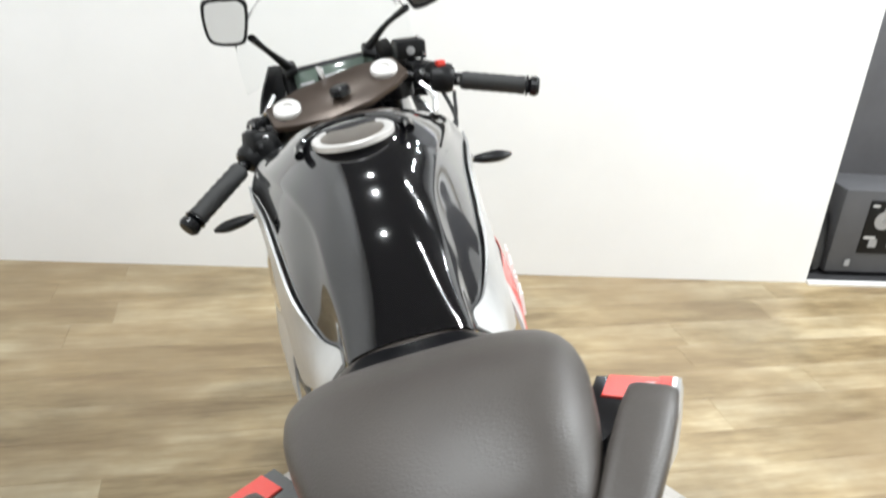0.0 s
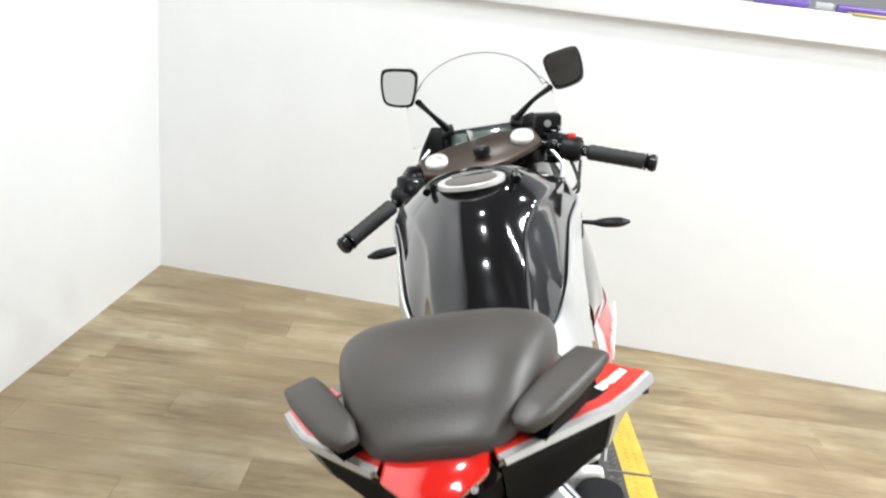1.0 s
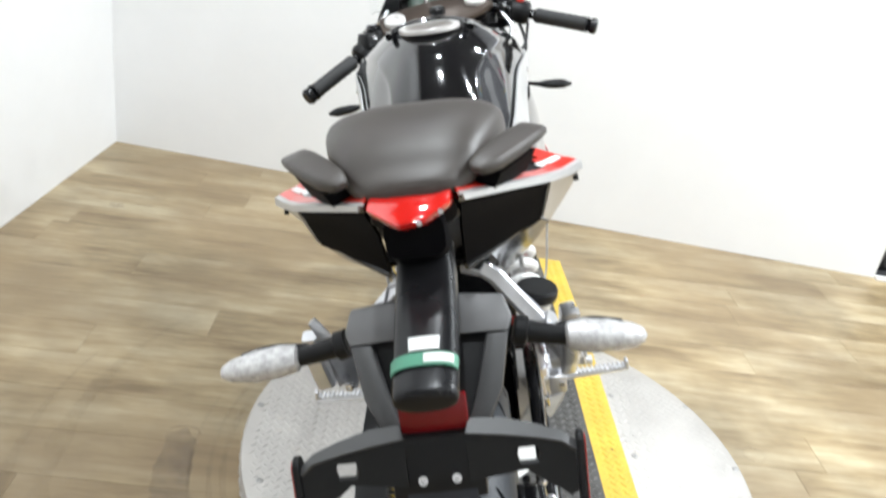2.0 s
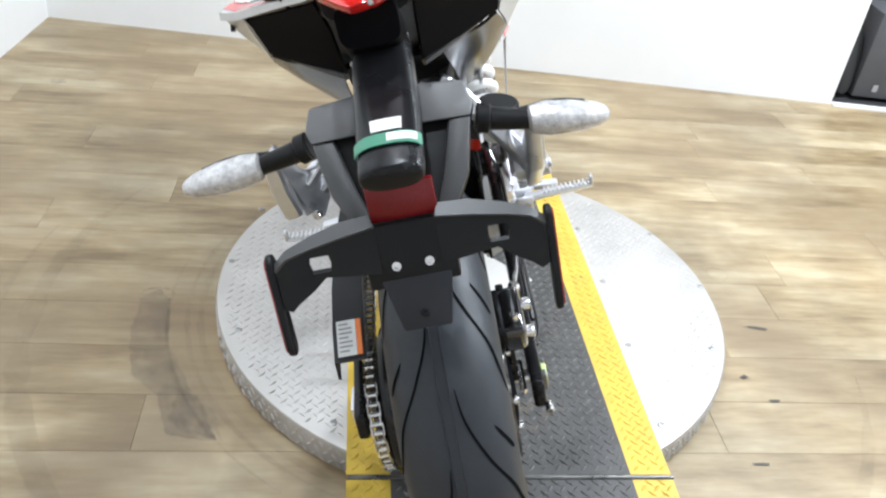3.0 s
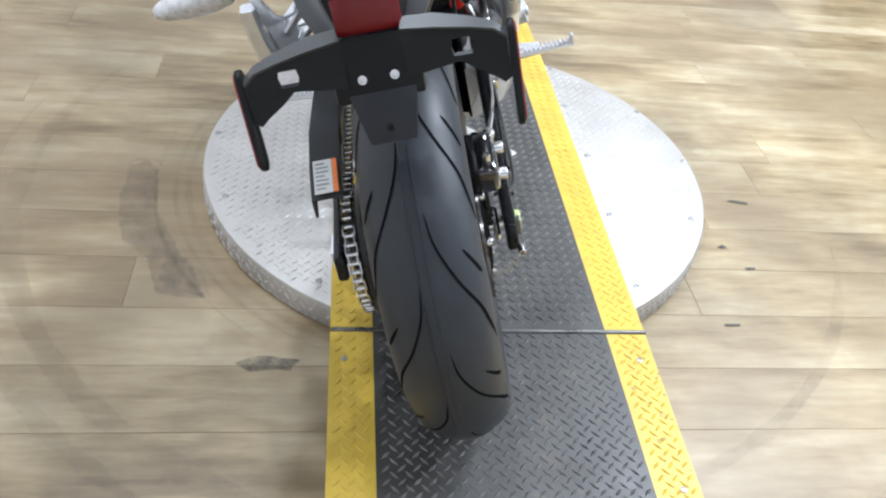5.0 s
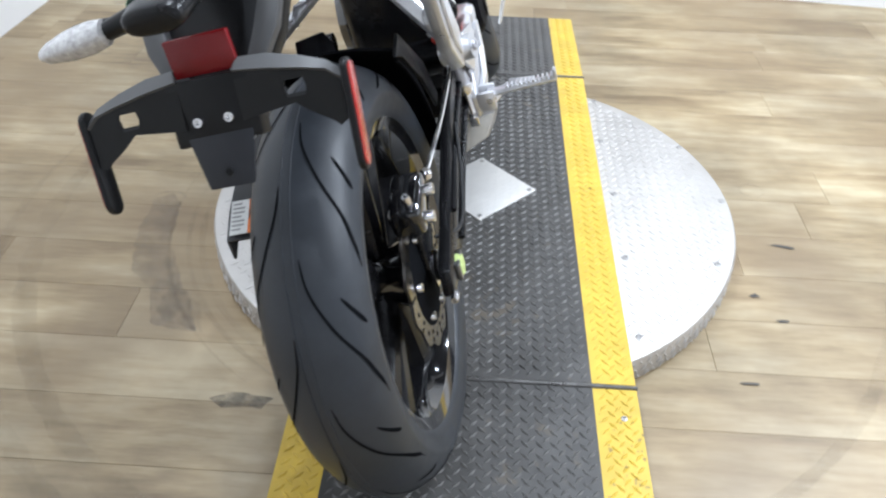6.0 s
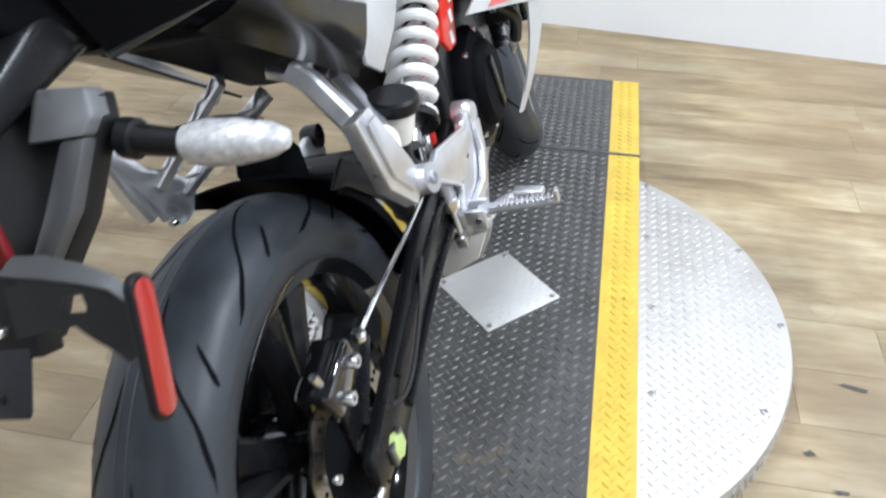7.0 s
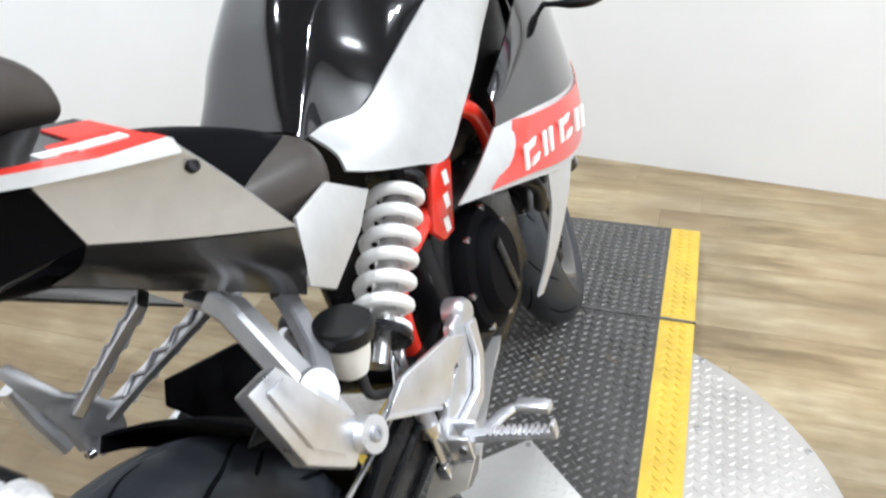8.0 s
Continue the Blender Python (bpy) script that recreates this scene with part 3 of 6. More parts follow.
# chain
bm = bmesh.new()
top = [(-0.120, HUB.y + 0.1 * math.cos(a), HUB.z + 0.1 * math.sin(a)) for a in [radians(d) for d in range(265, 80, -8)]]
run = [(-0.120, y, HUB.z + 0.1 + y * 0.02) for y in [0.02 + 0.014 * k for k in range(36)]]
low = [(-0.120, y, HUB.z - 0.1 + y * 0.16) for y in [0.5 - 0.014 * k for k in range(36)]]
links = top + run + low
for i, (a, b) in enumerate(zip(links, links[1:])):
    if (Vector(a) - Vector(b)).length > 0.03:
        continue
    c, d = (Vector(a) + Vector(b)) / 2, Vector(b) - Vector(a)
    ang = math.degrees(math.atan2(d.z, d.y))
    w = 0.0085 if i % 2 else 0.0065
    for sx in (-1, 1):
        box(bm, (c.x + sx * w, c.y, c.z), (0.0016, 0.019, 0.0105), (ang, 0, 0), 0.0)
    lathe(bm, [(0.0042, -0.006), (0.0042, 0.006)], pose(*a, 0, 90, 0), 8)
ch = part("chain", bm, M_CHROME, bike, "steel drive chain")
ch["kind"] = "stuff"
guard = part("chain_guard", sheet(bmesh.new(), [[(-0.152, y, z - 0.030), (-0.150, y, z), (-0.106, y, z)] for y, z in ((-0.070, 0.480), (-0.03, 0.500), (0.04, 0.520), (0.20, 0.520), (0.38, 0.500))], -0.004), M_GREYPL, bike, "black plastic chain guard with a warning sticker")
GU = (0, 0.900, 0.435)
bars(guard, "warning_sticker", (-0.143, -0.066, 0.4826), (1, 0, 0), GU, [(0, 0, 0.026, 0.052)], M_PAPER, "white warning sticker", 0.0055)
bars(guard, "orange_band", (-0.1165, -0.066, 0.4826), (1, 0, 0), GU, [(0, 0, 0.007, 0.052)], M_ORANGE, "orange band of the sticker", 0.0055)
bars(guard, "print_line", (-0.143, -0.066, 0.4826), (1, 0, 0), GU, [(0.003, 0.006 + k * 0.0065, 0.018 if k % 3 else 0.013, 0.0022) for k in range(7)], M_INK, "", 0.0064)
# hanger plastic in two paler greys: light on its raised faces put into colour
M_SHOULDER = mat("toplit_hanger_plastic", (0.128, 0.127, 0.128), 0.42, var=0.08, bump=0.06, bscale=320)
M_SIDEW = mat("halflit_hanger_plastic", (0.060, 0.0595, 0.060), 0.42, var=0.08, bump=0.06, bscale=320)
M_GREYSAT = mat("satin_grey_plastic", (0.020, 0.0195, 0.019), 0.20, spec=0.5, var=0.08)
M_ARM = mat("dark_grey_plastic", (0.0075, 0.0075, 0.0075), 0.36, spec=0.25, var=0.1, bump=0.06, bscale=320)
M_RECESS = mat("deep_black_plastic", (0.005, 0.005, 0.006), 0.50, spec=0.02)
# hugger over the rear tyre
rows = []
for d in [60, 57] + list(range(54, -2, -4)):
    a = radians(d)
    row = []
    for x in (-1, -0.97, -0.8, -0.4, 0, 0.4, 0.8, 0.97, 1):
        aa = a - (0.10 * (1 + x) * 0.5 if d > 55 else 0)
        rr = WR + 0.026 - (0.012 * abs(x) ** 2 + (0.016 if abs(x) == 1 else 0))
        row.append((x * 0.088 - 0.006, rr * math.cos(aa), HUB.z + rr * math.sin(aa)))
    rows.append(row)
hug = part("hugger", sheet(bmesh.new(), rows, 0.004), M_RECESS, bike, "black plastic rear tyre hugger")
part("hugger_fin", PL([(-0.074, 0.246, 0.578), (-0.074, 0.262, 0.604), (-0.074, 0.384, 0.566), (-0.074, 0.412, 0.532), (-0.074, 0.402, 0.440), (-0.074, 0.300, 0.500)], (-0.010, 0, 0), 0.003), M_RECESS, hug, "black fin on the hugger")
part("hugger_stay", PL([(0.084, 0.17, 0.585), (0.084, 0.22, 0.60), (0.084, 0.33, 0.50), (0.084, 0.37, 0.42), (0.084, 0.34, 0.41), (0.084, 0.29, 0.49), (0.084, 0.21, 0.565)], (0.006, 0, 0), 0.002), M_DARK, bike)

# rear brake
cal = part("caliper", B((0.086, 0.005, 0.440), (0.048, 0.085, 0.050), (12, 0, 0), 0.010, 3), M_GLOSS, bike, "black rear brake caliper")
part("caliper_bracket", PL([(0.078, 0.09, 0.44), (0.078, 0.12, 0.40), (0.078, 0.04, 0.33), (0.078, -0.01, 0.33), (0.078, 0.0, 0.40)], (0.012, 0, 0), 0.003), M_SATIN, cal)
for y, z in ((0.022, 0.449), (-0.014, 0.428)):
    bolt(cal, (0.114, y, z), (1, 0, 0), 0.009, 0.008)
bolt(cal, (0.095, -0.025, 0.463), (0, -0.3, 1), 0.006, 0.014)
part("banjo", lathe(bmesh.new(), [(0.004, 0), (0.009, 0), (0.009, 0.008), (0.006, 0.012)], aim((0.104, 0.07, 0.440), (0.15, 0.08, 0.6)), 12), M_CHROME, cal)
part("brake_hose", T([(0.106, 0.072, 0.446), (0.118, 0.12, 0.462), (0.124, 0.24, 0.465), (0.124, 0.36, 0.47), (0.11, 0.42, 0.50), (0.10, 0.44, 0.54)], 0.0038, 8, 6), M_CHROME, bike, "braided steel brake hose")
part("brake_hose", T([(0.10, 0.03, 0.36), (0.132, 0.07, 0.345), (0.134, 0.16, 0.37), (0.130, 0.25, 0.42)], 0.003, 8, 6), M_HOSE, bike)

# number plate hanger
def surf(x, z, lift=0.0):
    """A point on the hanger's sloping face."""
    return (x, -0.230 + 0.93 * (z - 0.700) - lift * 0.73, z + lift * 0.68)


OUT = [(0.082, 0.838), (0.089, 0.820), (0.083, 0.808), (0.071, 0.767), (0.046, 0.731), (0.038, 0.700)]
FWD = (0, 0.020, -0.010)
hanger = part("plate_hanger", PL([surf(-x, z) for x, z in OUT] + [surf(x, z) for x, z in reversed(OUT)], FWD, 0.003), M_DARK, bike, "dark grey plastic number plate hanger")
hanger.location = (0, 0.013, 0.007)
for s in (1, -1):
    up = [(0.030, 0.842), (0.081, 0.838), (0.0885, 0.820), (0.083, 0.809), (0.030, 0.810)]
    part("shoulder", PL([surf(s * x, z, 0.010 if z > 0.815 else 0.014) for x, z in up], FWD, 0.003), M_SHOULDER, hanger, "upper shoulder of the hanger, coloured paler as if lit from above")
    rim = [(0.060, 0.809), (0.083, 0.809), (0.071, 0.767), (0.045, 0.731), (0.030, 0.737), (0.046, 0.770)]
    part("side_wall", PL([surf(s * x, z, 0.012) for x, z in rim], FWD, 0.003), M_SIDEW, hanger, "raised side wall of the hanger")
part("lower_wall", PL([surf(x, z, 0.010) for x, z in ((-0.040, 0.738), (0.040, 0.738), (0.036, 0.704), (-0.036, 0.704))], FWD, 0.003), M_DARK, hanger)
ARMSEC = [(0.0, 0.028, 0.840, 0.915, 3), (-0.04, 0.031, 0.838, 0.900, 3.4), (-0.10, 0.032, 0.832, 0.879, 3.4), (-0.16, 0.032, 0.824, 0.862, 3.2), (-0.21, 0.031, 0.819, 0.851, 2.8), (-0.245, 0.030, 0.818, 0.846, 2.6), (-0.253, 0.027, 0.820, 0.843, 2.6), (-0.255, 0.020, 0.825, 0.838, 2.6)]
tongue = part("plate_lamp_arm", body(ARMSEC, 36, 3), M_SATIN, hanger, "glossy black plate lamp arm with a green sticker")
tongue.location = (0.004, -0.016, 0.004)


def band(y0, y1, lift, material, name, a0=18, a1=162, label=""):
    """A sticker wrapped over the lamp arm."""
    secs = [s[:5] for s in ARMSEC]
    rows = []
    for k in range(5):
        y = y0 + (y1 - y0) * k / 4
        for s0, s1 in zip(secs, secs[1:]):
            if s1[0] <= y <= s0[0]:
                f = (y - s0[0]) / (s1[0] - s0[0])
                w, b, t, p = [s0[i] + (s1[i] - s0[i]) * f for i in (1, 2, 3, 4)]
        row = []
        for d in range(a0, a1 + 1, 6):
            c, q = math.cos(radians(d)), math.sin(radians(d))
            row.append((math.copysign(abs(c) ** (2 / p), c) * (w + lift), y, (b + t) / 2 + ((t - b) / 2 + lift) * abs(q) ** (2 / p)))
        rows.append(row)
    return part(name, sheet(bmesh.new(), rows, 0.0012), material, tongue, label)


band(-0.208, -0.225, 0.0014, M_GREEN, "green_sticker", 24, 162, "green wrap-around sticker with white print")
band(-0.188, -0.204, 0.0012, M_PAPER, "white_sticker", 72, 108, "small white paper sticker")
band(-0.211, -0.222, 0.0024, M_PAPER, "sticker_print", 42, 90)
part("rear_reflector", B((0.001, -0.207, 0.776), (0.068, 0.008, 0.038), (-10, 0, 0), 0.002), M_REFL, hanger, "red rectangular rear reflector")
for x in (-0.015, 0.018):
    bolt(hanger, (x, -0.2395, 0.722), (0, -1, 0.4), 0.0055, 0.005)
part("centre_block", PL([(-0.046, -0.246, 0.700), (-0.046, -0.222, 0.760), (0.046, -0.222, 0.760), (0.046, -0.246, 0.700)], (0, 0.022, -0.010), 0.003), M_DARK, hanger)
tab = part("lower_tab", PL([(-0.034, -0.243, 0.708), (0.038, -0.243, 0.708), (0.029, -0.271, 0.662), (-0.020, -0.271, 0.662)], (0, 0.006, 0.003), 0.002), mat("blue_grey_plastic", (0.018, 0.019, 0.023), 0.40, spec=0.3, var=0.12, bump=0.08, bscale=320), hanger)
bolt(tab, (0.004, -0.263, 0.676), (0, -1, 0.5), 0.004, 0.002, M_DARK, "rubber_plug")

for s in (1, -1):
    bm = bmesh.new()

    def Yz(z):
        return -0.233 - (0.735 - z) * 0.46

    def q(*pts):
        plate(bm, [(s * x, Yz(z), z) for x, z in pts], (0, 0.004, 0.002))
    q((0.030, 0.742), (0.030, 0.758), (0.064, 0.754), (0.118, 0.744), (0.118, 0.742))
    q((0.030, 0.716), (0.030, 0.727), (0.118, 0.727), (0.118, 0.702), (0.100, 0.712), (0.086, 0.722))
    q((0.030, 0.727), (0.030, 0.742), (0.080, 0.742), (0.078, 0.7345), (0.080, 0.727))
    q((0.098, 0.727), (0.100, 0.7345), (0.098, 0.742), (0.118, 0.742), (0.118, 0.727))
    q((0.118, 0.702), (0.118, 0.746), (0.128, 0.742), (0.134, 0.734), (0.134, 0.700), (0.126, 0.696))
    a = part("plate_arm", bm, M_ARM, hanger, "black plate bracket arm with a slot")
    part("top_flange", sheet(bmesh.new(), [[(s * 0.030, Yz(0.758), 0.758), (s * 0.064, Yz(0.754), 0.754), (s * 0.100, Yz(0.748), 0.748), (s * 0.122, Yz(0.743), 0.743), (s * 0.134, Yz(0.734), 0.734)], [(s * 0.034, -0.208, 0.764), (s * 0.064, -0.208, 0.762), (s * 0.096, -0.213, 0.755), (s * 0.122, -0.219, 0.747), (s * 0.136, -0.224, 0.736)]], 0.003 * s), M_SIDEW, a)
    top, bot = V(0.136, -0.219, 0.746), V(0.133, -0.261, 0.652)
    dv, wv = (bot - top).normalized(), V(0, 0.9, -0.43)
    hm = (top + bot) / 2
    ho = []
    for k in range(16):
        ang = math.tau * (k + 0.5) / 16
        p = hm + wv * (math.cos(ang) * 0.0125) + dv * (math.sin(ang) * 0.0125 + math.copysign((bot - top).length / 2 - 0.010, math.sin(ang)))
        ho.append((s * p.x, p.y, p.z))
    rb = part("side_reflector_holder", PL(ho, (s * 0.0075, 0, 0), 0.0025), M_DARK, hanger)
    mid = (top + bot) / 2 + V(0.0075, 0, 0)
    rr = []
    for k in range(16):
        ang = math.tau * (k + 0.5) / 16
        p = mid + wv * (math.cos(ang) * 0.0098) + dv * (math.sin(ang) * 0.0098 + math.copysign(0.040, math.sin(ang)))
        rr.append((s * p.x, p.y, p.z))
    part("side_reflector", PL(rr, (s * 0.0015, 0, 0), 0.0006), M_REFL2, rb, "long red side reflector")

# rear turn signals
for s, root, neck, end in ((1, (0.088, -0.094, 0.806), (0.142, -0.098, 0.794), (0.229, -0.098, 0.785)), (-1, (-0.092, -0.082, 0.804), (-0.150, -0.080, 0.790), (-0.246, -0.077, 0.779))):
    a, b, e = V(*root), V(*neck), V(*end)
    st = part("rear_turn_signal", T([a, a.lerp(b, 0.5), b + (e - b) * 0.06], [0.0135, 0.0120, 0.0105], 12, 3), M_DARK, bike, "turn signal with a clear lens on a black stalk")
    part("collar", lathe(bmesh.new(), [(0.010, 0), (0.0165, 0.002), (0.0165, 0.014), (0.0115, 0.017)], aim(a, b), 14), M_DARK, st)
    part("lens_base", T([b - (e - b) * 0.08 + V(0, 0.006, 0.004), b.lerp(e, 0.35) + V(0, 0.008, 0.006), b.lerp(e, 0.72) + V(0, 0.008, 0.007)], [0.0095, 0.0135, 0.0085], 12, 4, 0.8), M_DARK, st, "black rear shell of the signal")
    rings = []
    for f, w, hh in ((0, 0.010, 0.010), (0.04, 0.016, 0.015), (0.25, 0.021, 0.018), (0.55, 0.021, 0.017), (0.85, 0.016, 0.012), (0.97, 0.009, 0.007), (1, 0.003, 0.002)):
        c = b.lerp(e, f)
        rings.append([(c.x, c.y + w * math.cos(math.tau * k / 16), c.z + hh * math.sin(math.tau * k / 16)) for k in range(16)])
    part("lens", loft(bmesh.new(), rings), M_LENS, st, "clear moulded signal lens")

# tail
tail = part("tail_body", body([(0.46, 0.075, 0.735, 0.80, 4), (0.36, 0.088, 0.745, 0.85, 4), (0.24, 0.092, 0.770, 0.895, 4), (0.12, 0.066, 0.805, 0.920, 4), (0.03, 0.044, 0.838, 0.938, 4), (-0.05, 0.034, 0.872, 0.952, 4), (-0.098, 0.031, 0.905, 0.952, 4)], 32, 4), M_RECESS, bike, "black plastic tail section under the seats")
red = part("tail_light", PL([(-0.044, -0.050, 0.971), (0.044, -0.050, 0.971), (0.042, -0.104, 0.967), (0.016, -0.127, 0.959), (-0.012, -0.132, 0.957), (-0.045, -0.103, 0.967)], (0, 0.016, -0.014), 0.005), M_TAIL, tail, "red tail light lens")
for x, y, z in ((0.031, -0.115, 0.961), (0.010, -0.129, 0.957)):
    bolt(red, (x, y, z), (0, -1, 0.4), 0.0030, 0.003)
for x in (-0.027, 0.027):
    bolt(tail, (x, -0.060, 0.876), (0, -1, 0.5), 0.0045, 0.004)

for s in (1, -1):
    def m3(*pts):
        return [(s * p[0], p[1], p[2]) for p in pts]
    A, K, E = (0.196, 0.138, 0.900), (0.150, 0.050, 0.920), (0.050, -0.082, 0.962)
    G, H2 = (0.128, 0.130, 0.933), (0.062, 0.010, 0.952)
    wing = part("tail_cowl", loft(bmesh.new(), [m3(G, A, (0.194, 0.138, 0.893), (0.126, 0.130, 0.922)), m3((0.108, 0.094, 0.941), (0.173, 0.096, 0.906), (0.171, 0.096, 0.900), (0.106, 0.094, 0.930)), m3((0.078, 0.065, 0.940), K, (0.148, 0.050, 0.913), (0.076, 0.065, 0.930)), m3(H2, (0.100, -0.018, 0.942), (0.098, -0.018, 0.934), (0.060, 0.01, 0.940)), m3((0.040, -0.06, 0.972), E, (0.048, -0.082, 0.955), (0.038, -0.06, 0.960))]), M_GLOSS, tail, "gloss black tail cowl with red and silver stripes")
    # stripes lie along the cowl's edge
    def edge_band(i0, i1, lift, f0, f1):
        inner = [G, (0.108, 0.094, 0.941), (0.078, 0.065, 0.940), H2, (0.040, -0.06, 0.972)]
        outer = [A, (0.173, 0.096, 0.906), K, (0.100, -0.018, 0.942), E]
        rows = []
        for k in range(int(i0 * 4), int(i1 * 4) + 1):
            m, f = min(k // 4, len(inner) - 2), k / 4 - min(k // 4, len(inner) - 2)
            a, b = V(*inner[m]).lerp(V(*inner[m + 1]), f), V(*outer[m]).lerp(V(*outer[m + 1]), f)
            w = (b - a).normalized()
            rows.append([b - w * f1 + V(0, 0, lift), b - w * f0 + V(0, 0, lift)])
        return sheet(bmesh.new(), [m3(*[tuple(p) for p in r]) for r in rows], 0.0025 * s)
    part("red_stripe", edge_band(0, 4, 0.0030, 0.0030, 0.016), M_RED, wing, "red stripe along the cowl")
    part("red_panel", edge_band(0, 1.6, 0.0014, 0.014, 0.040), M_RED, wing, "red painted cowl corner")
    part("red_panel", edge_band(0, 0.95, 0.0016, 0.038, 0.064), M_RED, wing, "red painted cowl corner")
    part("edge_stripe", edge_band(0, 4, 0.0026, -0.0015, 0.0040), M_SILVER, wing, "silver edge stripe")
    rim3 = [V(*A), V(0.174, 0.094, 0.909), V(*K), V(0.100, -0.018, 0.942), V(*E)]
    part("edge_bevel", sheet(bmesh.new(), [m3(tuple(p + V(0.0035, -0.002, 0.002)), tuple(p + V(0.005, -0.001, -0.009 + 0.0010 * k))) for k, p in enumerate(rim3)], 0.003 * s), M_SILVER, wing, "pale silver bevelled edge")
    for k in range(7):
        part("letter_stroke", edge_band(0.30 + k * 0.17, 0.55 + k * 0.17, 0.0036, 0.019 + 0.002 * (k % 2), 0.028), M_WHITE, wing)
    side = part("tail_side_panel", sheet(bmesh.new(), smooth_grid([m3(A, (0.174, 0.094, 0.909), K), m3((0.186, 0.190, 0.848), (0.166, 0.124, 0.874), (0.146, 0.060, 0.896)), m3((0.160, 0.276, 0.764), (0.152, 0.170, 0.812), (0.138, 0.078, 0.858))], 3), 0.004 * s), M_SILVER, tail, "silver painted tail side panel")
    bolt(side, (s * 0.193, 0.150, 0.876), (s, -0.2, 0.3), 0.0055, 0.002, M_DARK)
    under = part("tail_recess", sheet(bmesh.new(), [m3((0.146, 0.055, 0.913), (0.098, -0.016, 0.934), (0.048, -0.076, 0.954)), m3((0.143, 0.064, 0.892), (0.088, 0.012, 0.898), (0.044, -0.035, 0.910)), m3((0.137, 0.079, 0.859), (0.088, 0.030, 0.854), (0.042, -0.010, 0.850))], 0.004 * s), M_RECESS, tail, "black recessed rear cowl panel")
    part("recess_rim", T(m3((0.148, 0.054, 0.912), (0.137, 0.080, 0.866), (0.090, 0.032, 0.852), (0.044, -0.014, 0.846)), 0.0040, 8, 2), M_GREYSAT, under, "dark satin rim of the recess")
    part("lower_side_panel", sheet(bmesh.new(), smooth_grid([m3((0.159, 0.276, 0.762), (0.151, 0.170, 0.811), (0.137, 0.078, 0.857)), m3((0.128, 0.310, 0.706), (0.122, 0.190, 0.772), (0.112, 0.085, 0.840)), m3((0.087, 0.344, 0.652), (0.076, 0.210, 0.745), (0.062, 0.095, 0.824))], 4), 0.004 * s), M_GREYSAT, tail, "dark grey lower tail panel")
    # grab pads beside the pillion seat
    pad = []
    for f, w, h in ((0, 0.013, 0.003), (0.03, 0.0160, 0.005), (0.2, 0.0180, 0.0070), (0.5, 0.0180, 0.0080), (0.8, 0.016, 0.008), (0.97, 0.010, 0.006), (1, 0.005, 0.003)):
        c = V(0.138, 0.036, 0.986).lerp(V(0.069, -0.072, 0.983), f)
        d = V(0.90, -0.40, -0.16)
        ring = []
        for k in range(18):
            a = math.tau * k / 18
            ca, sa = math.cos(a), math.sin(a)
            ring.append(tuple(c + d * (w * math.copysign(abs(ca) ** 0.5, ca)) + V(0, 0, h * math.copysign(abs(sa) ** 0.55, sa))))
        pad.append(m3(*ring))
    part("grab_pad", loft(bmesh.new(), pad), M_SEAT, tail, "dark textured grab pad")
    part("pad_bracket", loft(bmesh.new(), [m3((0.108, 0.030, z), (0.136, 0.016, z), (0.094, -0.050, z), (0.066, -0.042, z)) if z > 0.96 else m3((0.094, 0.045, z), (0.124, 0.024, z), (0.082, -0.040, z), (0.056, -0.028, z)) for z in (0.940, 0.968)]), M_RECESS, tail, "black bracket below the grab pad")

part("undertray", sheet(bmesh.new(), [[(x * k, y, z + 0.006) for k in (-1, -0.4, 0.4, 1)] for x, y, z in ((0.080, 0.40, 0.640), (0.084, 0.366, 0.656), (0.074, 0.225, 0.750), (0.060, 0.100, 0.828), (0.050, 0.0, 0.850))], 0.006), M_RECESS, tail, "black undertray below the tail")
# seats
part("pillion_seat", body([(0.172, 0.040, 0.925, 0.940, 2.4), (0.168, 0.072, 0.922, 0.952, 2.6), (0.156, 0.094, 0.922, 0.974, 2.8), (0.137, 0.103, 0.925, 0.994, 3.0), (0.103, 0.107, 0.931, 1.012, 3.0), (0.062, 0.104, 0.934, 1.022, 2.9), (0.008, 0.091, 0.940, 1.020, 2.9), (-0.036, 0.074, 0.947, 1.008, 2.9), (-0.060, 0.060, 0.953, 0.992, 2.8), (-0.076, 0.044, 0.957, 0.984, 2.5), (-0.082, 0.024, 0.960, 0.977, 2.2)], 44, 5), M_SEAT, bike, "dark brown-grey vinyl pillion seat pad")
part("seat_base", body([(0.165, 0.06, 0.89, 0.945, 3), (0.12, 0.095, 0.895, 0.942, 3), (0.03, 0.085, 0.905, 0.948, 3), (-0.07, 0.045, 0.925, 0.962, 3)], 28, 4), M_DARK, tail, "black plastic base below the pillion seat")
part("rider_seat", body([(0.25, 0.070, 0.76, 0.818, 3), (0.30, 0.092, 0.735, 0.817, 2.6), (0.38, 0.110, 0.712, 0.816, 2.5), (0.42, 0.114, 0.702, 0.814, 2.5), (0.446, 0.106, 0.708, 0.808, 2.5), (0.464, 0.084, 0.720, 0.802, 2.4), (0.477, 0.054, 0.736, 0.796, 2.3), (0.484, 0.022, 0.750, 0.788, 2.2)], 36, 5), M_SEAT, bike, "dark grey vinyl rider seat")

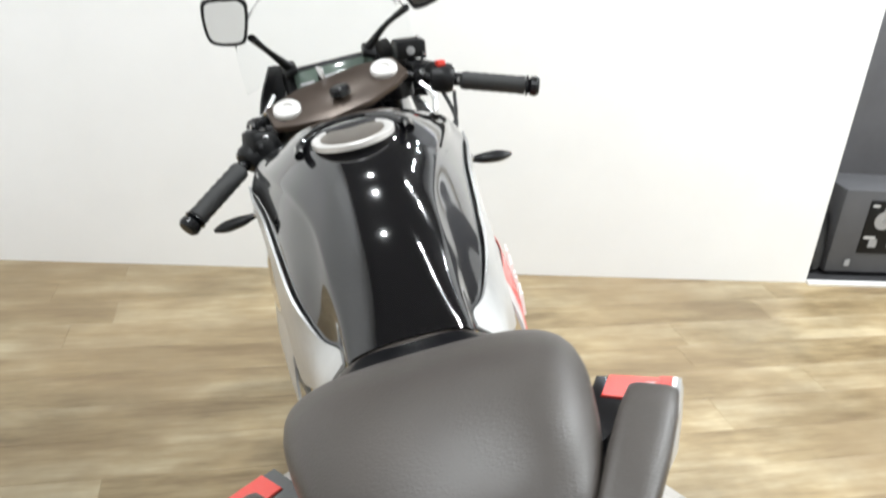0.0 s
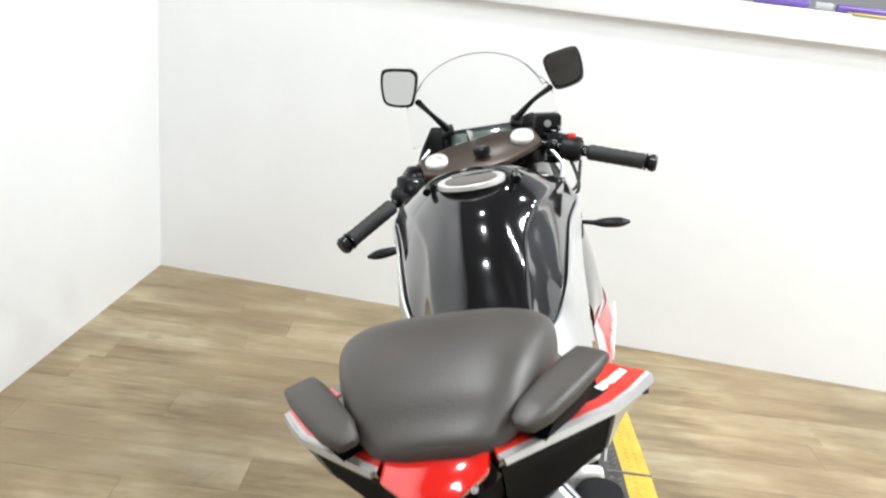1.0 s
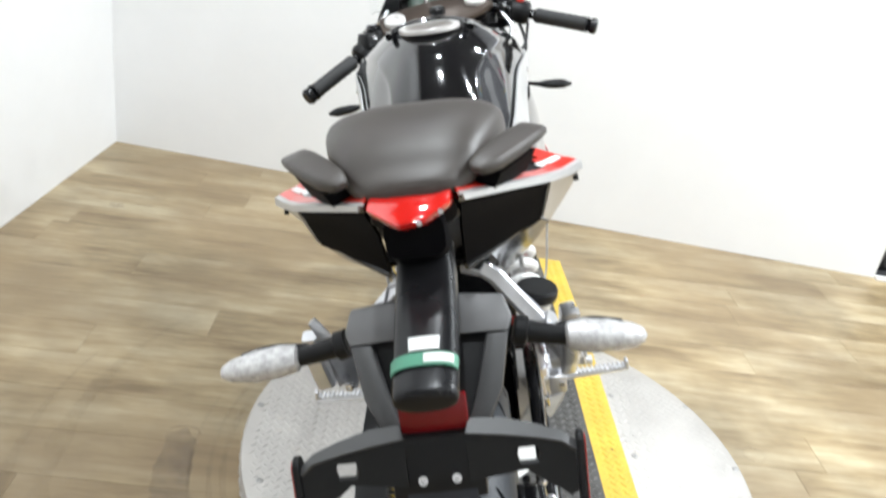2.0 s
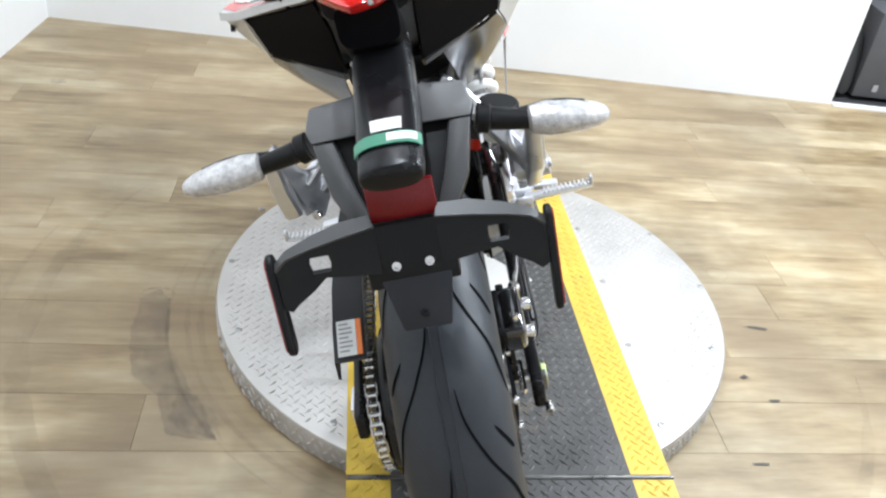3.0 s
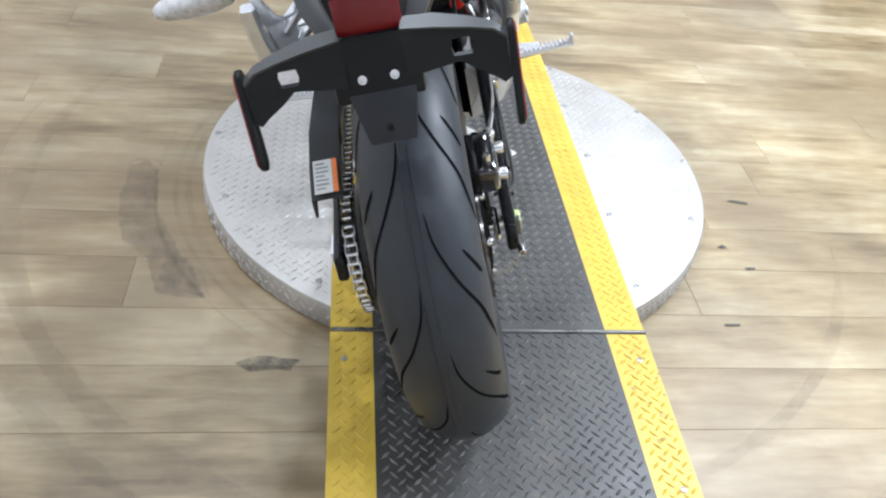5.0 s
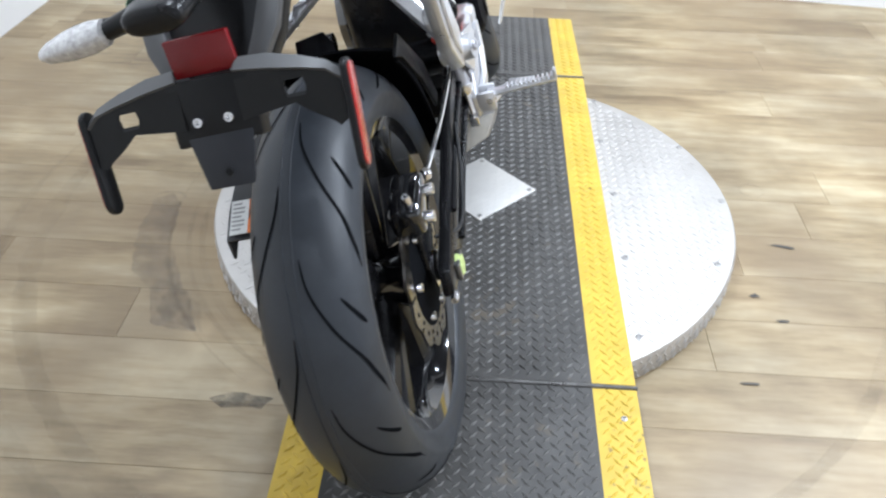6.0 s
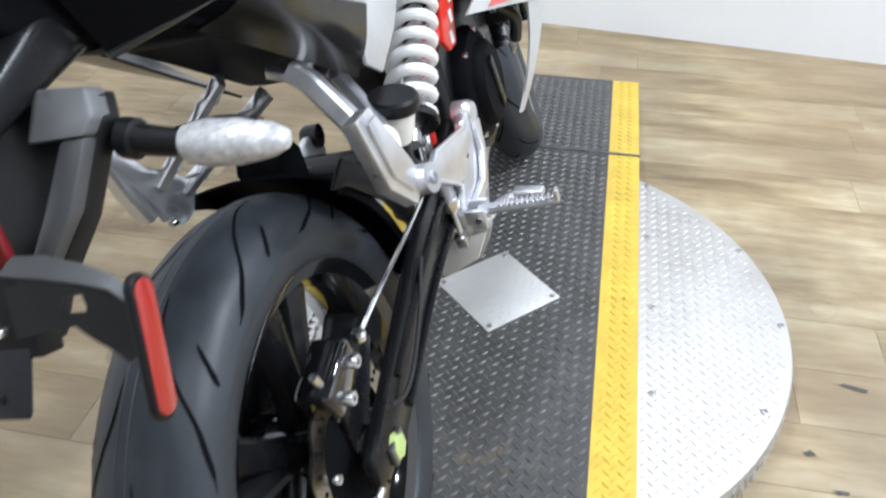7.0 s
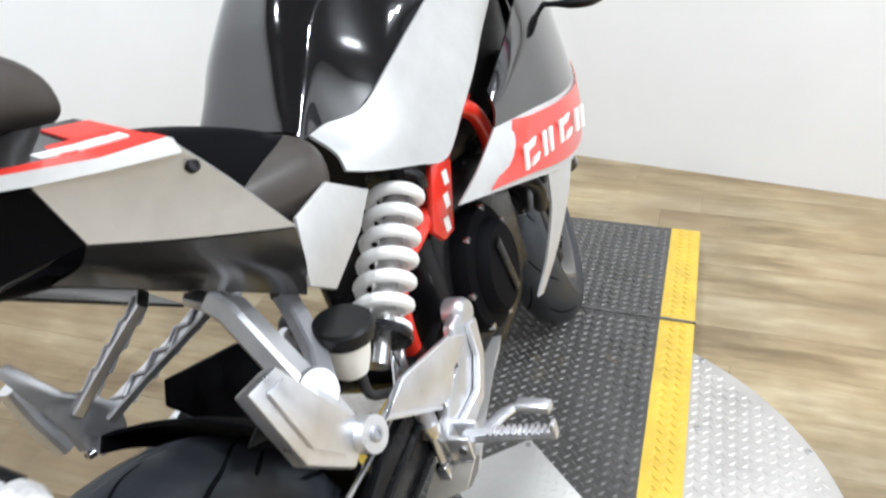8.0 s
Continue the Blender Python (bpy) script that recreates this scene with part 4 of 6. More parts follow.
# tank
half = [
    (0.455, [(0, 0.808), (0.040, 0.806), (0.066, 0.801), (0.076, 0.795), (0.080, 0.786), (0.082, 0.776)]),
    (0.505, [(0, 0.868), (0.042, 0.863), (0.066, 0.850), (0.078, 0.832), (0.083, 0.808), (0.086, 0.782)]),
    (0.550, [(0, 0.920), (0.040, 0.914), (0.071, 0.890), (0.082, 0.870), (0.099, 0.816), (0.111, 0.774)]),
    (0.610, [(0, 0.967), (0.044, 0.959), (0.078, 0.925), (0.089, 0.904), (0.118, 0.846), (0.134, 0.808)]),
    (0.690, [(0, 0.991), (0.057, 0.983), (0.100, 0.945), (0.112, 0.922), (0.135, 0.872), (0.147, 0.838)]),
    (0.780, [(0, 0.992), (0.072, 0.983), (0.124, 0.942), (0.138, 0.916), (0.152, 0.884), (0.160, 0.863)]),
    (0.870, [(0, 0.972), (0.083, 0.963), (0.146, 0.924), (0.158, 0.905), (0.169, 0.884), (0.176, 0.868)]),
    (0.935, [(0, 0.945), (0.082, 0.939), (0.146, 0.919), (0.166, 0.904), (0.177, 0.886), (0.184, 0.871)]),
    (0.985, [(0, 0.912), (0.080, 0.907), (0.138, 0.891), (0.158, 0.880), (0.165, 0.870), (0.160, 0.84)])]
rows = [[(-x, y, z) for x, z in reversed(h)] + [(x, y, z) for x, z in h[1:]] for y, h in half]
tank = part("fuel_tank", sheet(bmesh.new(), smooth_grid(rows, 6), -0.004), M_GLOSS, bike, "gloss black fuel tank", 50)
cm = Matrix.Translation((0, 0.700, 0.9925)) @ pose(0, 0, 0, -3, 0, 0)
cap = part("fuel_cap", lathe(bmesh.new(), [(0.030, -0.006), (0.058, -0.006), (0.0580, 0.0010), (0.0565, 0.0022), (0.0490, 0.0022), (0.045, 0.001), (0.030, 0.001)], cm, 40), M_CAPRING, tank, "pale silver ring round the filler cap")
part("cap_lid", lathe(bmesh.new(), [(0.0445, 0.0), (0.045, 0.0022), (0.039, 0.0028), (0.010, 0.003)], cm, 40), M_GOLD, cap, "dull metal filler lid")
part("collar", T([(0.078 * math.cos(radians(d)), 0.70 + 0.080 * math.sin(radians(d)), 0.985 + 0.004 * math.sin(radians(d)) ** 2) for d in range(-10, 191, 20)], 0.007, 10, 3), M_GLOSS, tank)

topr = [(0.185, 0.945, 0.873), (0.177, 0.870, 0.874), (0.160, 0.780, 0.872), (0.148, 0.690, 0.846), (0.135, 0.610, 0.816), (0.110, 0.550, 0.783), (0.086, 0.505, 0.786), (0.083, 0.466, 0.787)]
midr = [(0.188, 0.955, 0.845), (0.181, 0.890, 0.825), (0.170, 0.800, 0.800), (0.165, 0.720, 0.768), (0.152, 0.640, 0.738), (0.132, 0.560, 0.738), (0.118, 0.505, 0.748), (0.108, 0.466, 0.760)]
lowr = [(0.174, 0.945, 0.815), (0.171, 0.870, 0.778), (0.172, 0.790, 0.740), (0.168, 0.710, 0.705), (0.160, 0.640, 0.671), (0.144, 0.589, 0.686), (0.128, 0.505, 0.718), (0.116, 0.460, 0.740)]
for s in (1, -1):
    rows = smooth_grid([[(s * x, y, z) for x, y, z in r] for r in (topr, midr, lowr)], 5)
    sp = part("side_panel", sheet(bmesh.new(), rows, 0.004 * s), M_SILVER, bike, "silver painted side panel below the tank", 60)
    for c in ((0.155, 0.76, 0.852), (0.182, 0.90, 0.840)):
        bolt(sp, (s * (c[0] + 0.004), c[1], c[2]), (s, 0, 0.2), 0.006, 0.003)
# front end: forks, top clamp, bars
STEER = 14.0
SM = Matrix.Translation((0, 1.10, 0.93)) @ pose(0, 0, 0, 24, 0, 0) @ pose(0, 0, 0, 0, 0, STEER) @ pose(0, 0, 0, -24, 0, 0) @ Matrix.Translation((0, -1.10, -0.93))


def SP(*p):
    return tuple(SM @ Vector(p))


FD = V(0, math.sin(radians(24)), -math.cos(radians(24)))
CL = lambda x, y: SP(x, y, 0.938 + (y - 1.105) * 0.40)
fork = part("top_clamp", PL([CL(-0.135, 1.085), CL(-0.10, 1.068), CL(-0.04, 1.050), CL(0.04, 1.050), CL(0.10, 1.068), CL(0.135, 1.085), CL(0.132, 1.140), CL(0.06, 1.158), CL(-0.06, 1.158), CL(-0.132, 1.140)], (0, -0.005, 0.014), 0.004), mat("bronze_grey_clamp_paint", (0.085, 0.064, 0.052), 0.30, 0.45, var=0.15, vscale=14), bike, "dark bronze top clamp between the fork tubes")
for s in (1, -1):
    p0 = V(s * 0.098, 1.105, 0.953)
    leg = part("fork_tube", T([SM @ p0, SM @ (p0 + FD * 0.40)], 0.0235, 20), M_SATIN, fork)
    part("fork_slider", T([SM @ (p0 + FD * 0.40), SM @ (p0 + FD * 0.70)], 0.029, 20), M_GLOSS, leg)
    part("fork_cap", lathe(bmesh.new(), [(0.012, 0), (0.0255, 0), (0.0255, 0.008), (0.023, 0.011), (0.012, 0.011), (0.010, 0.008)], SM @ Matrix.Translation(p0) @ pose(0, 0, 0, 22, 0, 0), 28), M_CAPRING, leg, "bright silver fork cap")
part("stem_nut", lathe(bmesh.new(), [(0.008, 0), (0.019, 0), (0.019, 0.012), (0.014, 0.017), (0.006, 0.017)], Matrix.Translation(SP(0, 1.08, 0.951)), 8), M_SATIN, fork)
key = part("ignition_lock", lathe(bmesh.new(), [(0.010, 0), (0.020, 0), (0.020, 0.016), (0.016, 0.022), (0.006, 0.022)], Matrix.Translation(SP(-0.005, 1.165, 0.940)), 24), M_SATIN, fork)
part("ignition_key", B(SP(-0.005, 1.165, 0.978), (0.004, 0.022, 0.030), (0, 0, 30), 0.0015), M_CHROME, key)

TIP = {1: V(0.347, 1.085, 0.880), -1: V(-0.292, 0.945, 0.838)}
ROOT = {1: V(0.140, 1.140, 0.938), -1: V(-0.128, 1.085, 0.915)}
for s in (1, -1):
    a, b = ROOT[s], TIP[s]
    d = (b - a).normalized()
    L0 = (b - a).length
    up = V(0, 0, 1)
    sidev = d.cross(up).normalized()
    hb = part("handlebar", T([a - d * 0.02, b - d * 0.01], 0.011, 14), M_SATIN, fork, "clip-on handlebar with rubber grip")
    part("clip", lathe(bmesh.new(), [(0.024, -0.016), (0.034, -0.014), (0.034, 0.014), (0.024, 0.016)], aim(a - d * 0.035 - up * 0.028, a - d * 0.035 + up), 20), M_SATIN, hb)
    n = 14
    prof = [(0.012, 0)] + [(0.0168 + (0.0008 if k % 2 else -0.0004), 0.004 + k * 0.0085) for k in range(n)] + [(0.0175, 0.004 + n * 0.0085)]
    part("grip", lathe(bmesh.new(), prof, aim(b - d * 0.128, b), 18), M_GRIP, hb, "black ribbed rubber grip")
    part("bar_end", lathe(bmesh.new(), [(0.010, 0), (0.019, 0.001), (0.020, 0.004), (0.013, 0.007), (0.018, 0.010), (0.019, 0.020), (0.015, 0.026), (0.006, 0.027)], aim(b - d * 0.004, b + d * 0.1), 18), M_SATIN, hb)
    sw = part("switch_housing", lathe(bmesh.new(), [(0.016, 0), (0.025, 0.003), (0.027, 0.02), (0.027, 0.036), (0.022, 0.045), (0.016, 0.046)], aim(a + d * (L0 - 0.185), b), 12), M_DARK, hb, "black switch housing")
    cc = a + d * (L0 - 0.160)
    part("switch_block", B(tuple(cc - d * 0.016 + up * 0.004 - sidev * 0.012), (0.036, 0.034, 0.044), (0, 12 * s, -18 if s > 0 else 38), 0.006), M_DARK, sw)
    part("lever_clamp", B(tuple(a + d * (L0 - 0.205)), (0.020, 0.046, 0.036), (0, 12 * s, -14 if s > 0 else 34), 0.005), M_SATIN, hb)
    bolt(hb, tuple(a + d * (L0 - 0.205) - sidev * 0.020 + up * 0.012), tuple(-sidev + up), 0.005, 0.006)
    if s > 0:
        part("kill_switch", B(tuple(cc + up * 0.030), (0.018, 0.014, 0.012), (0, 10, 20), 0.003), M_RED, sw, "red kill switch")
        part("starter_button", lathe(bmesh.new(), [(0.003, 0), (0.006, 0), (0.006, 0.005)], aim(cc - sidev * 0.024, cc - sidev * 0.1), 12), M_GREYPL, sw)
        res = part("brake_reservoir", B(tuple(a + d * 0.025 + V(-0.012, 0.045, 0.050)), (0.058, 0.048, 0.034), (0, 8, 6), 0.005), M_DARK, hb, "black front brake fluid reservoir")
        part("sight_glass", lathe(bmesh.new(), [(0.003, 0), (0.008, 0), (0.008, 0.003), (0.003, 0.004)], aim(a + d * 0.025 + V(-0.012, 0.0195, 0.050), a + d * 0.025 + V(-0.012, -0.2, 0.050)), 14), M_INK, res)
        for k in (-1, 1):
            bolt(res, tuple(a + d * 0.025 + V(-0.012 + k * 0.020, 0.045, 0.0675)), (0, 0, 1), 0.0035, 0.002)
        part("master_cylinder", T([a + d * 0.0 + V(0, 0.03, 0.018), a + d * 0.085 + V(0, 0.028, 0.012)], 0.012, 12), M_SATIN, hb)
    else:
        part("clutch_perch", B(tuple(a + d * 0.045 + V(0, 0.02, 0.012)), (0.034, 0.040, 0.028), (0, 0, 30), 0.005), M_SATIN, hb)
        part("switch_body", B(tuple(a + d * 0.050 - sidev * 0.006 + up * 0.014), (0.052, 0.040, 0.038), (0, 16, 38), 0.007), M_DARK, hb, "black switch block with small buttons")
        for k, (u, w) in enumerate(((0.034, 0.010), (0.050, 0.012), (0.066, 0.009))):
            part("button", B(tuple(a + d * u - sidev * 0.026 + up * (0.030 - 0.006 * k)), (w, 0.008, 0.008), (0, 16, 38), 0.002), (M_GREYPL, M_CHROME, M_GREYPL)[k], hb)
        part("clutch_lever_pivot", B(tuple(a + d * 0.010 + sidev * 0.018 + up * 0.020), (0.040, 0.030, 0.022), (0, 10, 30), 0.005), M_SATIN, hb, "black clutch lever pivot")
        bolt(hb, tuple(a + d * 0.010 + sidev * 0.018 + up * 0.031), (0, 0, 1), 0.006, 0.004)
        part("cable_adjuster", T([a - d * 0.012 + sidev * 0.030 + up * 0.020, a - d * 0.050 + sidev * 0.040 + up * 0.030], [0.007, 0.0045], 12), M_CHROME, hb, "bright cable adjuster")
        part("switch_wire", T([a + d * 0.070 + up * 0.004, a + d * 0.040 + V(0.02, -0.02, -0.03), a + V(0.04, 0.01, -0.05)], 0.0045, 8, 5), M_HOSE, hb)
        part("horn_button", B(tuple(cc + up * 0.026), (0.014, 0.012, 0.008), (0, 0, 30), 0.002), M_GREYPL, sw)
        part("mode_switch", B(tuple(cc + up * 0.022 - d * 0.02 + sidev * 0.01), (0.012, 0.020, 0.014), (0, 0, 30), 0.003), M_DARK, sw)
    la, lb = a + d * 0.06 + V(0, 0.045, 0.0), b - d * 0.015 + V(0, 0.055, -0.012)
    part("lever", T([la, la.lerp(lb, 0.3) + V(0, 0.018, 0), la.lerp(lb, 0.7) + V(0, 0.012, 0), lb], [0.008, 0.007, 0.006, 0.007], 10, 4, 0.6), M_SATIN, hb, "black hand lever")
for c, d, r in (((0.175, 1.150, 0.968), (0, -0.5, 1), 0.005), ((0.160, 1.118, 0.945), (0, -1, 0.5), 0.006), ((0.190, 1.115, 0.925), (0, -1, 0.3), 0.007), ((0.225, 1.112, 0.915), (0, -1, 0.3), 0.005)):
    bolt(fork, c, d, r, 0.006)
for c, d, r in (((-0.150, 1.060, 0.925), (0, -0.6, 1), 0.006), ((-0.175, 1.040, 0.905), (0, -1, 0.6), 0.006), ((-0.165, 1.075, 0.935), (0, -0.4, 1), 0.005), ((-0.200, 1.035, 0.900), (0, -0.6, 1), 0.005)):
    bolt(fork, c, d, r, 0.006)
part("clutch_perch", B((-0.165, 1.075, 0.915), (0.034, 0.030, 0.026), (0, 18, 32), 0.005), M_SATIN, fork)
part("adjuster", T([(-0.150, 1.105, 0.925), (-0.128, 1.128, 0.932)], [0.007, 0.005], 12), M_CHROME, fork)
part("brake_perch", B((0.160, 1.150, 0.945), (0.030, 0.034, 0.030), (0, 14, -8), 0.005), M_SATIN, fork)
part("hose_fitting", T([(0.150, 1.120, 0.930), (0.170, 1.095, 0.905), (0.165, 1.080, 0.875)], [0.006, 0.005, 0.005], 10, 3), M_CHROME, fork)
part("brake_cable", T([ROOT[1] + V(0.03, 0.03, 0.02), (0.20, 1.08, 0.86), (0.17, 1.06, 0.83), (0.10, 1.10, 0.83)], 0.004, 8, 6), M_HOSE, bike)
part("throttle_cable", T([(0.21, 1.10, 0.90), (0.19, 1.05, 0.855), (0.13, 1.05, 0.845), (0.05, 1.12, 0.84)], 0.0035, 8, 6), M_HOSE, bike)
part("clutch_cable", T([ROOT[-1] + V(-0.05, 0.03, 0.01), (-0.17, 1.17, 0.92), (-0.10, 1.21, 0.90), (-0.04, 1.16, 0.86)], 0.004, 8, 6), M_HOSE, bike)

# front wheel
FW = SM @ V(-0.012, 1.335, 0.2965)
fm = Matrix.Translation(FW) @ (SM.to_3x3().to_4x4()) @ pose(0, 0, 0, 0, 90, 0)
wheel_f, tyre_f = wheel(fm, 0.309, 0.118, 0.226, bike, "front_wheel")
for k in range(12):
    for side in (1, -1):
        part("groove", groove(fm, 0.309, 0.118, math.tau * k / 12 + (0.26 if side < 0 else 0), side, [(0, 0.006), (0.12, 0.018), (0.26, 0.036), (0.36, 0.048)]), M_GROOVE, tyre_f)
rows = []
for d in range(165, 20, -9):
    a = radians(d)
    rows.append([tuple(fm @ V((0.325 - 0.02 * abs(x) ** 3) * math.sin(a) * 0 - (0.325 - 0.02 * abs(x) ** 3) * math.sin(a), (0.325 - 0.02 * abs(x) ** 3) * math.cos(a), x * 0.062)) for x in (-1, -0.7, 0, 0.7, 1)])
part("front_fender", sheet(bmesh.new(), rows, 0.004), M_GLOSS, bike, "gloss black front fender")

# fairing
for s in (1, -1):
    def g(rows):
        return [[(s * x, y, z) for x, y, z in r] for r in rows]
    r0 = [(0.140, 1.30, 0.890), (0.172, 1.18, 0.840), (0.184, 1.06, 0.795), (0.180, 0.95, 0.745), (0.170, 0.83, 0.695)]
    r1 = [(0.180, 1.30, 0.602), (0.214, 1.17, 0.594), (0.219, 1.04, 0.606), (0.199, 0.92, 0.626), (0.178, 0.795, 0.648)]
    r2 = [(0.182, 1.28, 0.545), (0.217, 1.15, 0.540), (0.224, 1.00, 0.556), (0.203, 0.83, 0.590), (0.178, 0.690, 0.628)]
    r3 = [(0.174, 1.26, 0.480), (0.211, 1.12, 0.480), (0.216, 0.97, 0.500), (0.198, 0.79, 0.556), (0.172, 0.605, 0.614)]
    up = part("upper_fairing", sheet(bmesh.new(), smooth_grid(g([r0, [tuple((a + b) / 2 + (0.006 if i == 0 else 0) for i, (a, b) in enumerate(zip(p, q))) for p, q in zip(r0, r1)], r1]), 4), 0.004 * s), M_GLOSS, bike, "gloss black upper side fairing", 60)
    lowf = part("side_fairing", sheet(bmesh.new(), smooth_grid(g([r1, r2, r3]), 4), 0.004 * s), M_SILVER, bike, "silver side fairing with a red stripe", 60)

    def mix(a, b, f):
        return [tuple(p + (q - p) * f for p, q in zip(u, v)) for u, v in zip(a, b)]
    outer = lambda r: [(x + 0.007, y, z) for x, y, z in r]
    if s > 0:
        red_rows = [outer(mix(r1, r2, 0.12))[:4] + [(0.192, 0.850, 0.638)], outer(r2)[:4] + [(0.193, 0.775, 0.605)], outer(mix(r2, r3, 0.80))[:4] + [(0.190, 0.690, 0.592)]]
        rs = part("red_decal", sheet(bmesh.new(), smooth_grid(g(red_rows), 4), 0.0015 * s), M_RED, lowf, "red decal band with pale lettering shapes", 60)
        # lettering reduced to plain slanted strokes
        for k in range(4):
            y0 = 0.80 + k * 0.075
            for dy, z0, z1, w in ((0.0, -0.020, 0.016, 0.010), (0.022, -0.020, -0.010, 0.022), (0.022, 0.006, 0.016, 0.022)) if k % 2 == 0 else ((0.0, -0.020, 0.016, 0.011), (0.026, -0.020, 0.016, 0.011)):
                zb = 0.590 - (y0 + dy - 0.80) * 0.14
                xo = 0.2135 + (y0 + dy - 0.84) * 0.13
                part("letter_stroke", PL([(s * xo, y0 + dy, zb + z0), (s * (xo + w * 0.17), y0 + dy + w, zb + z0), (s * (xo + (w + 0.012) * 0.17 + 0.001), y0 + dy + w + 0.012, zb + z1), (s * (xo + 0.003), y0 + dy + 0.012, zb + z1)], (s * 0.004, 0, 0)), M_WHITE, rs)
    part("belly_fairing", sheet(bmesh.new(), smooth_grid(g([[(0.214, 1.03, 0.490), (0.211, 0.97, 0.500), (0.207, 0.90, 0.520)], [(0.204, 0.975, 0.432), (0.201, 0.935, 0.440), (0.197, 0.895, 0.452)], [(0.190, 0.885, 0.380), (0.188, 0.860, 0.386), (0.186, 0.840, 0.392)], [(0.172, 0.815, 0.340), (0.171, 0.805, 0.343), (0.170, 0.795, 0.346)]]), 4), 0.004 * s), M_SILVER, bike, "silver belly fairing edge", 60)
    part("front_turn_signal", T([(s * 0.185, 1.16, 0.745), (s * 0.225, 1.155, 0.738), (s * 0.25, 1.152, 0.735), (s * 0.285, 1.150, 0.732), (s * 0.308, 1.149, 0.730)], [0.007, 0.008, 0.015, 0.016, 0.005], 12, 4, 0.7), M_DARK, bike, "black front turn signal on a short stalk")
    # inner cockpit panel and mirror
    part("cockpit_panel", sheet(bmesh.new(), smooth_grid(g([[(0.120, 1.30, 0.985), (0.150, 1.24, 0.935), (0.165, 1.17, 0.885)], [(0.105, 1.34, 0.975), (0.135, 1.30, 0.925), (0.150, 1.24, 0.870)], [(0.085, 1.38, 0.955), (0.110, 1.36, 0.905), (0.120, 1.32, 0.860)]]), 3), 0.004 * s), M_DARK, bike, "black cockpit trim panel", 60)
    mc = V(-0.166, 1.18, 1.105) if s < 0 else V(0.205, 1.21, 1.088)
    base = V(s * 0.082, 1.285, 0.978)
    stalk = part("mirror", T([base, base.lerp(mc, 0.35) + V(0, 0.01, 0.0), mc + V(-s * 0.036, 0.016, -0.040)], [0.012, 0.007, 0.009], 12, 5, 0.8), M_DARK, bike, "rear-view mirror on a black stalk")
    part("mount_foot", B(tuple(base + V(0, 0, -0.006)), (0.030, 0.045, 0.014), (15, s * 25, 0), 0.005), M_DARK, stalk)
    fr = pose(*mc, 0, -s * 8, 0) @ pose(0, 0, 0, 86 if s < 0 else 66, 0, (3 if s < 0 else -4))
    outl = [(-0.030, 0.041), (0.024, 0.043), (0.039, 0.030), (0.038, -0.018), (0.024, -0.038), (-0.020, -0.042), (-0.034, -0.028), (-0.043, 0.026)]
    outl = [(s * x, z) for x, z in outl]
    o2 = [(v[0], v[1]) for v in spline([(x, z, 0) for x, z in outl + outl[:1]], 3)][:-1]
    rings = [[fr @ V(x * k, z * k, h) for x, z in o2] for k, h in ((0.93, 0.004), (1.0, 0.003), (1.02, -0.006), (0.9, -0.020), (0.6, -0.030))]
    shell = part("mirror_shell", loft(bmesh.new(), rings), M_DARK, stalk, "black mirror housing")
    part("mirror_glass", loft(bmesh.new(), [[fr @ V(x * 0.86, z * 0.86, h) for x, z in o2] for h in (0.0035, 0.0055)]), M_MIRROR, stalk, "mirror glass")

# cockpit
dash = part("instrument_panel", B((0, 1.295, 0.930), (0.205, 0.030, 0.085), (-38, 0, 0), 0.012, 3), M_DARK, bike, "black instrument panel with a grey-green display")
part("display", B((0.004, 1.281, 0.941), (0.165, 0.004, 0.052), (-38, 0, 0), 0.004), M_LCD, dash, "grey-green liquid crystal display")
bars(dash, "print", (-0.07, 1.2755, 0.935), (1, 0, 0), (0, 0.616, 0.788), [(0, 0, 0.03, 0.006), (0.04, 0.0, 0.05, 0.012), (0.105, 0.004, 0.025, 0.005)], M_INK, "dark display segments", 0.0035)
rows = []
for f in range(6):
    k = f / 5
    y, z, hw = 1.44 - 0.10 * k ** 1.2, 0.93 + 0.210 * k, 0.185 - 0.030 * k ** 2
    rows.append([(hw * math.sin(radians(d)) / math.sin(radians(70)), y - 0.13 * (1 - math.cos(radians(d))), z - (0.085 * k ** 3) * (abs(d) / 70) ** 2) for d in range(-70, 71, 10)])
screen = part("windscreen", sheet(bmesh.new(), rows, 0.003), M_GLASS, bike, "clear plastic windscreen", 60)
screen.visible_shadow = False
part("screen_edge", T(rows[-1], 0.0016, 6), M_INK, screen, "frosted edge of the screen")
part("nose_cowl", body([(1.28, 0.120, 0.70, 0.90, 3), (1.40, 0.155, 0.66, 0.93, 3), (1.50, 0.125, 0.67, 0.88, 2.6), (1.57, 0.070, 0.70, 0.83, 2.4), (1.60, 0.02, 0.74, 0.79, 2)], 30, 3), M_GLOSS, bike, "gloss black nose cowl")

# frame and engine
frame_ob = part("frame", T([(0.09, 1.02, 0.80), (0.105, 0.93, 0.70), (0.105, 0.82, 0.665), (0.110, 0.72, 0.64)], 0.015, 14, 5), M_REDFRAME, bike, "red tubular steel frame")
for pts in ([(-0.10, 1.02, 0.80), (-0.135, 0.93, 0.70), (-0.130, 0.82, 0.665), (-0.110, 0.72, 0.64)], [(0.112, 0.640, 0.600), (0.110, 0.575, 0.588), (0.105, 0.510, 0.572), (0.100, 0.490, 0.520), (0.09, 0.50, 0.44)], [(0.118, 0.74, 0.715), (0.138, 0.781, 0.697), (0.142, 0.830, 0.664), (0.142, 0.856, 0.605), (0.13, 0.85, 0.54)]):
    part("frame_tube", T(pts, 0.014, 14, 4), M_REDFRAME, frame_ob)
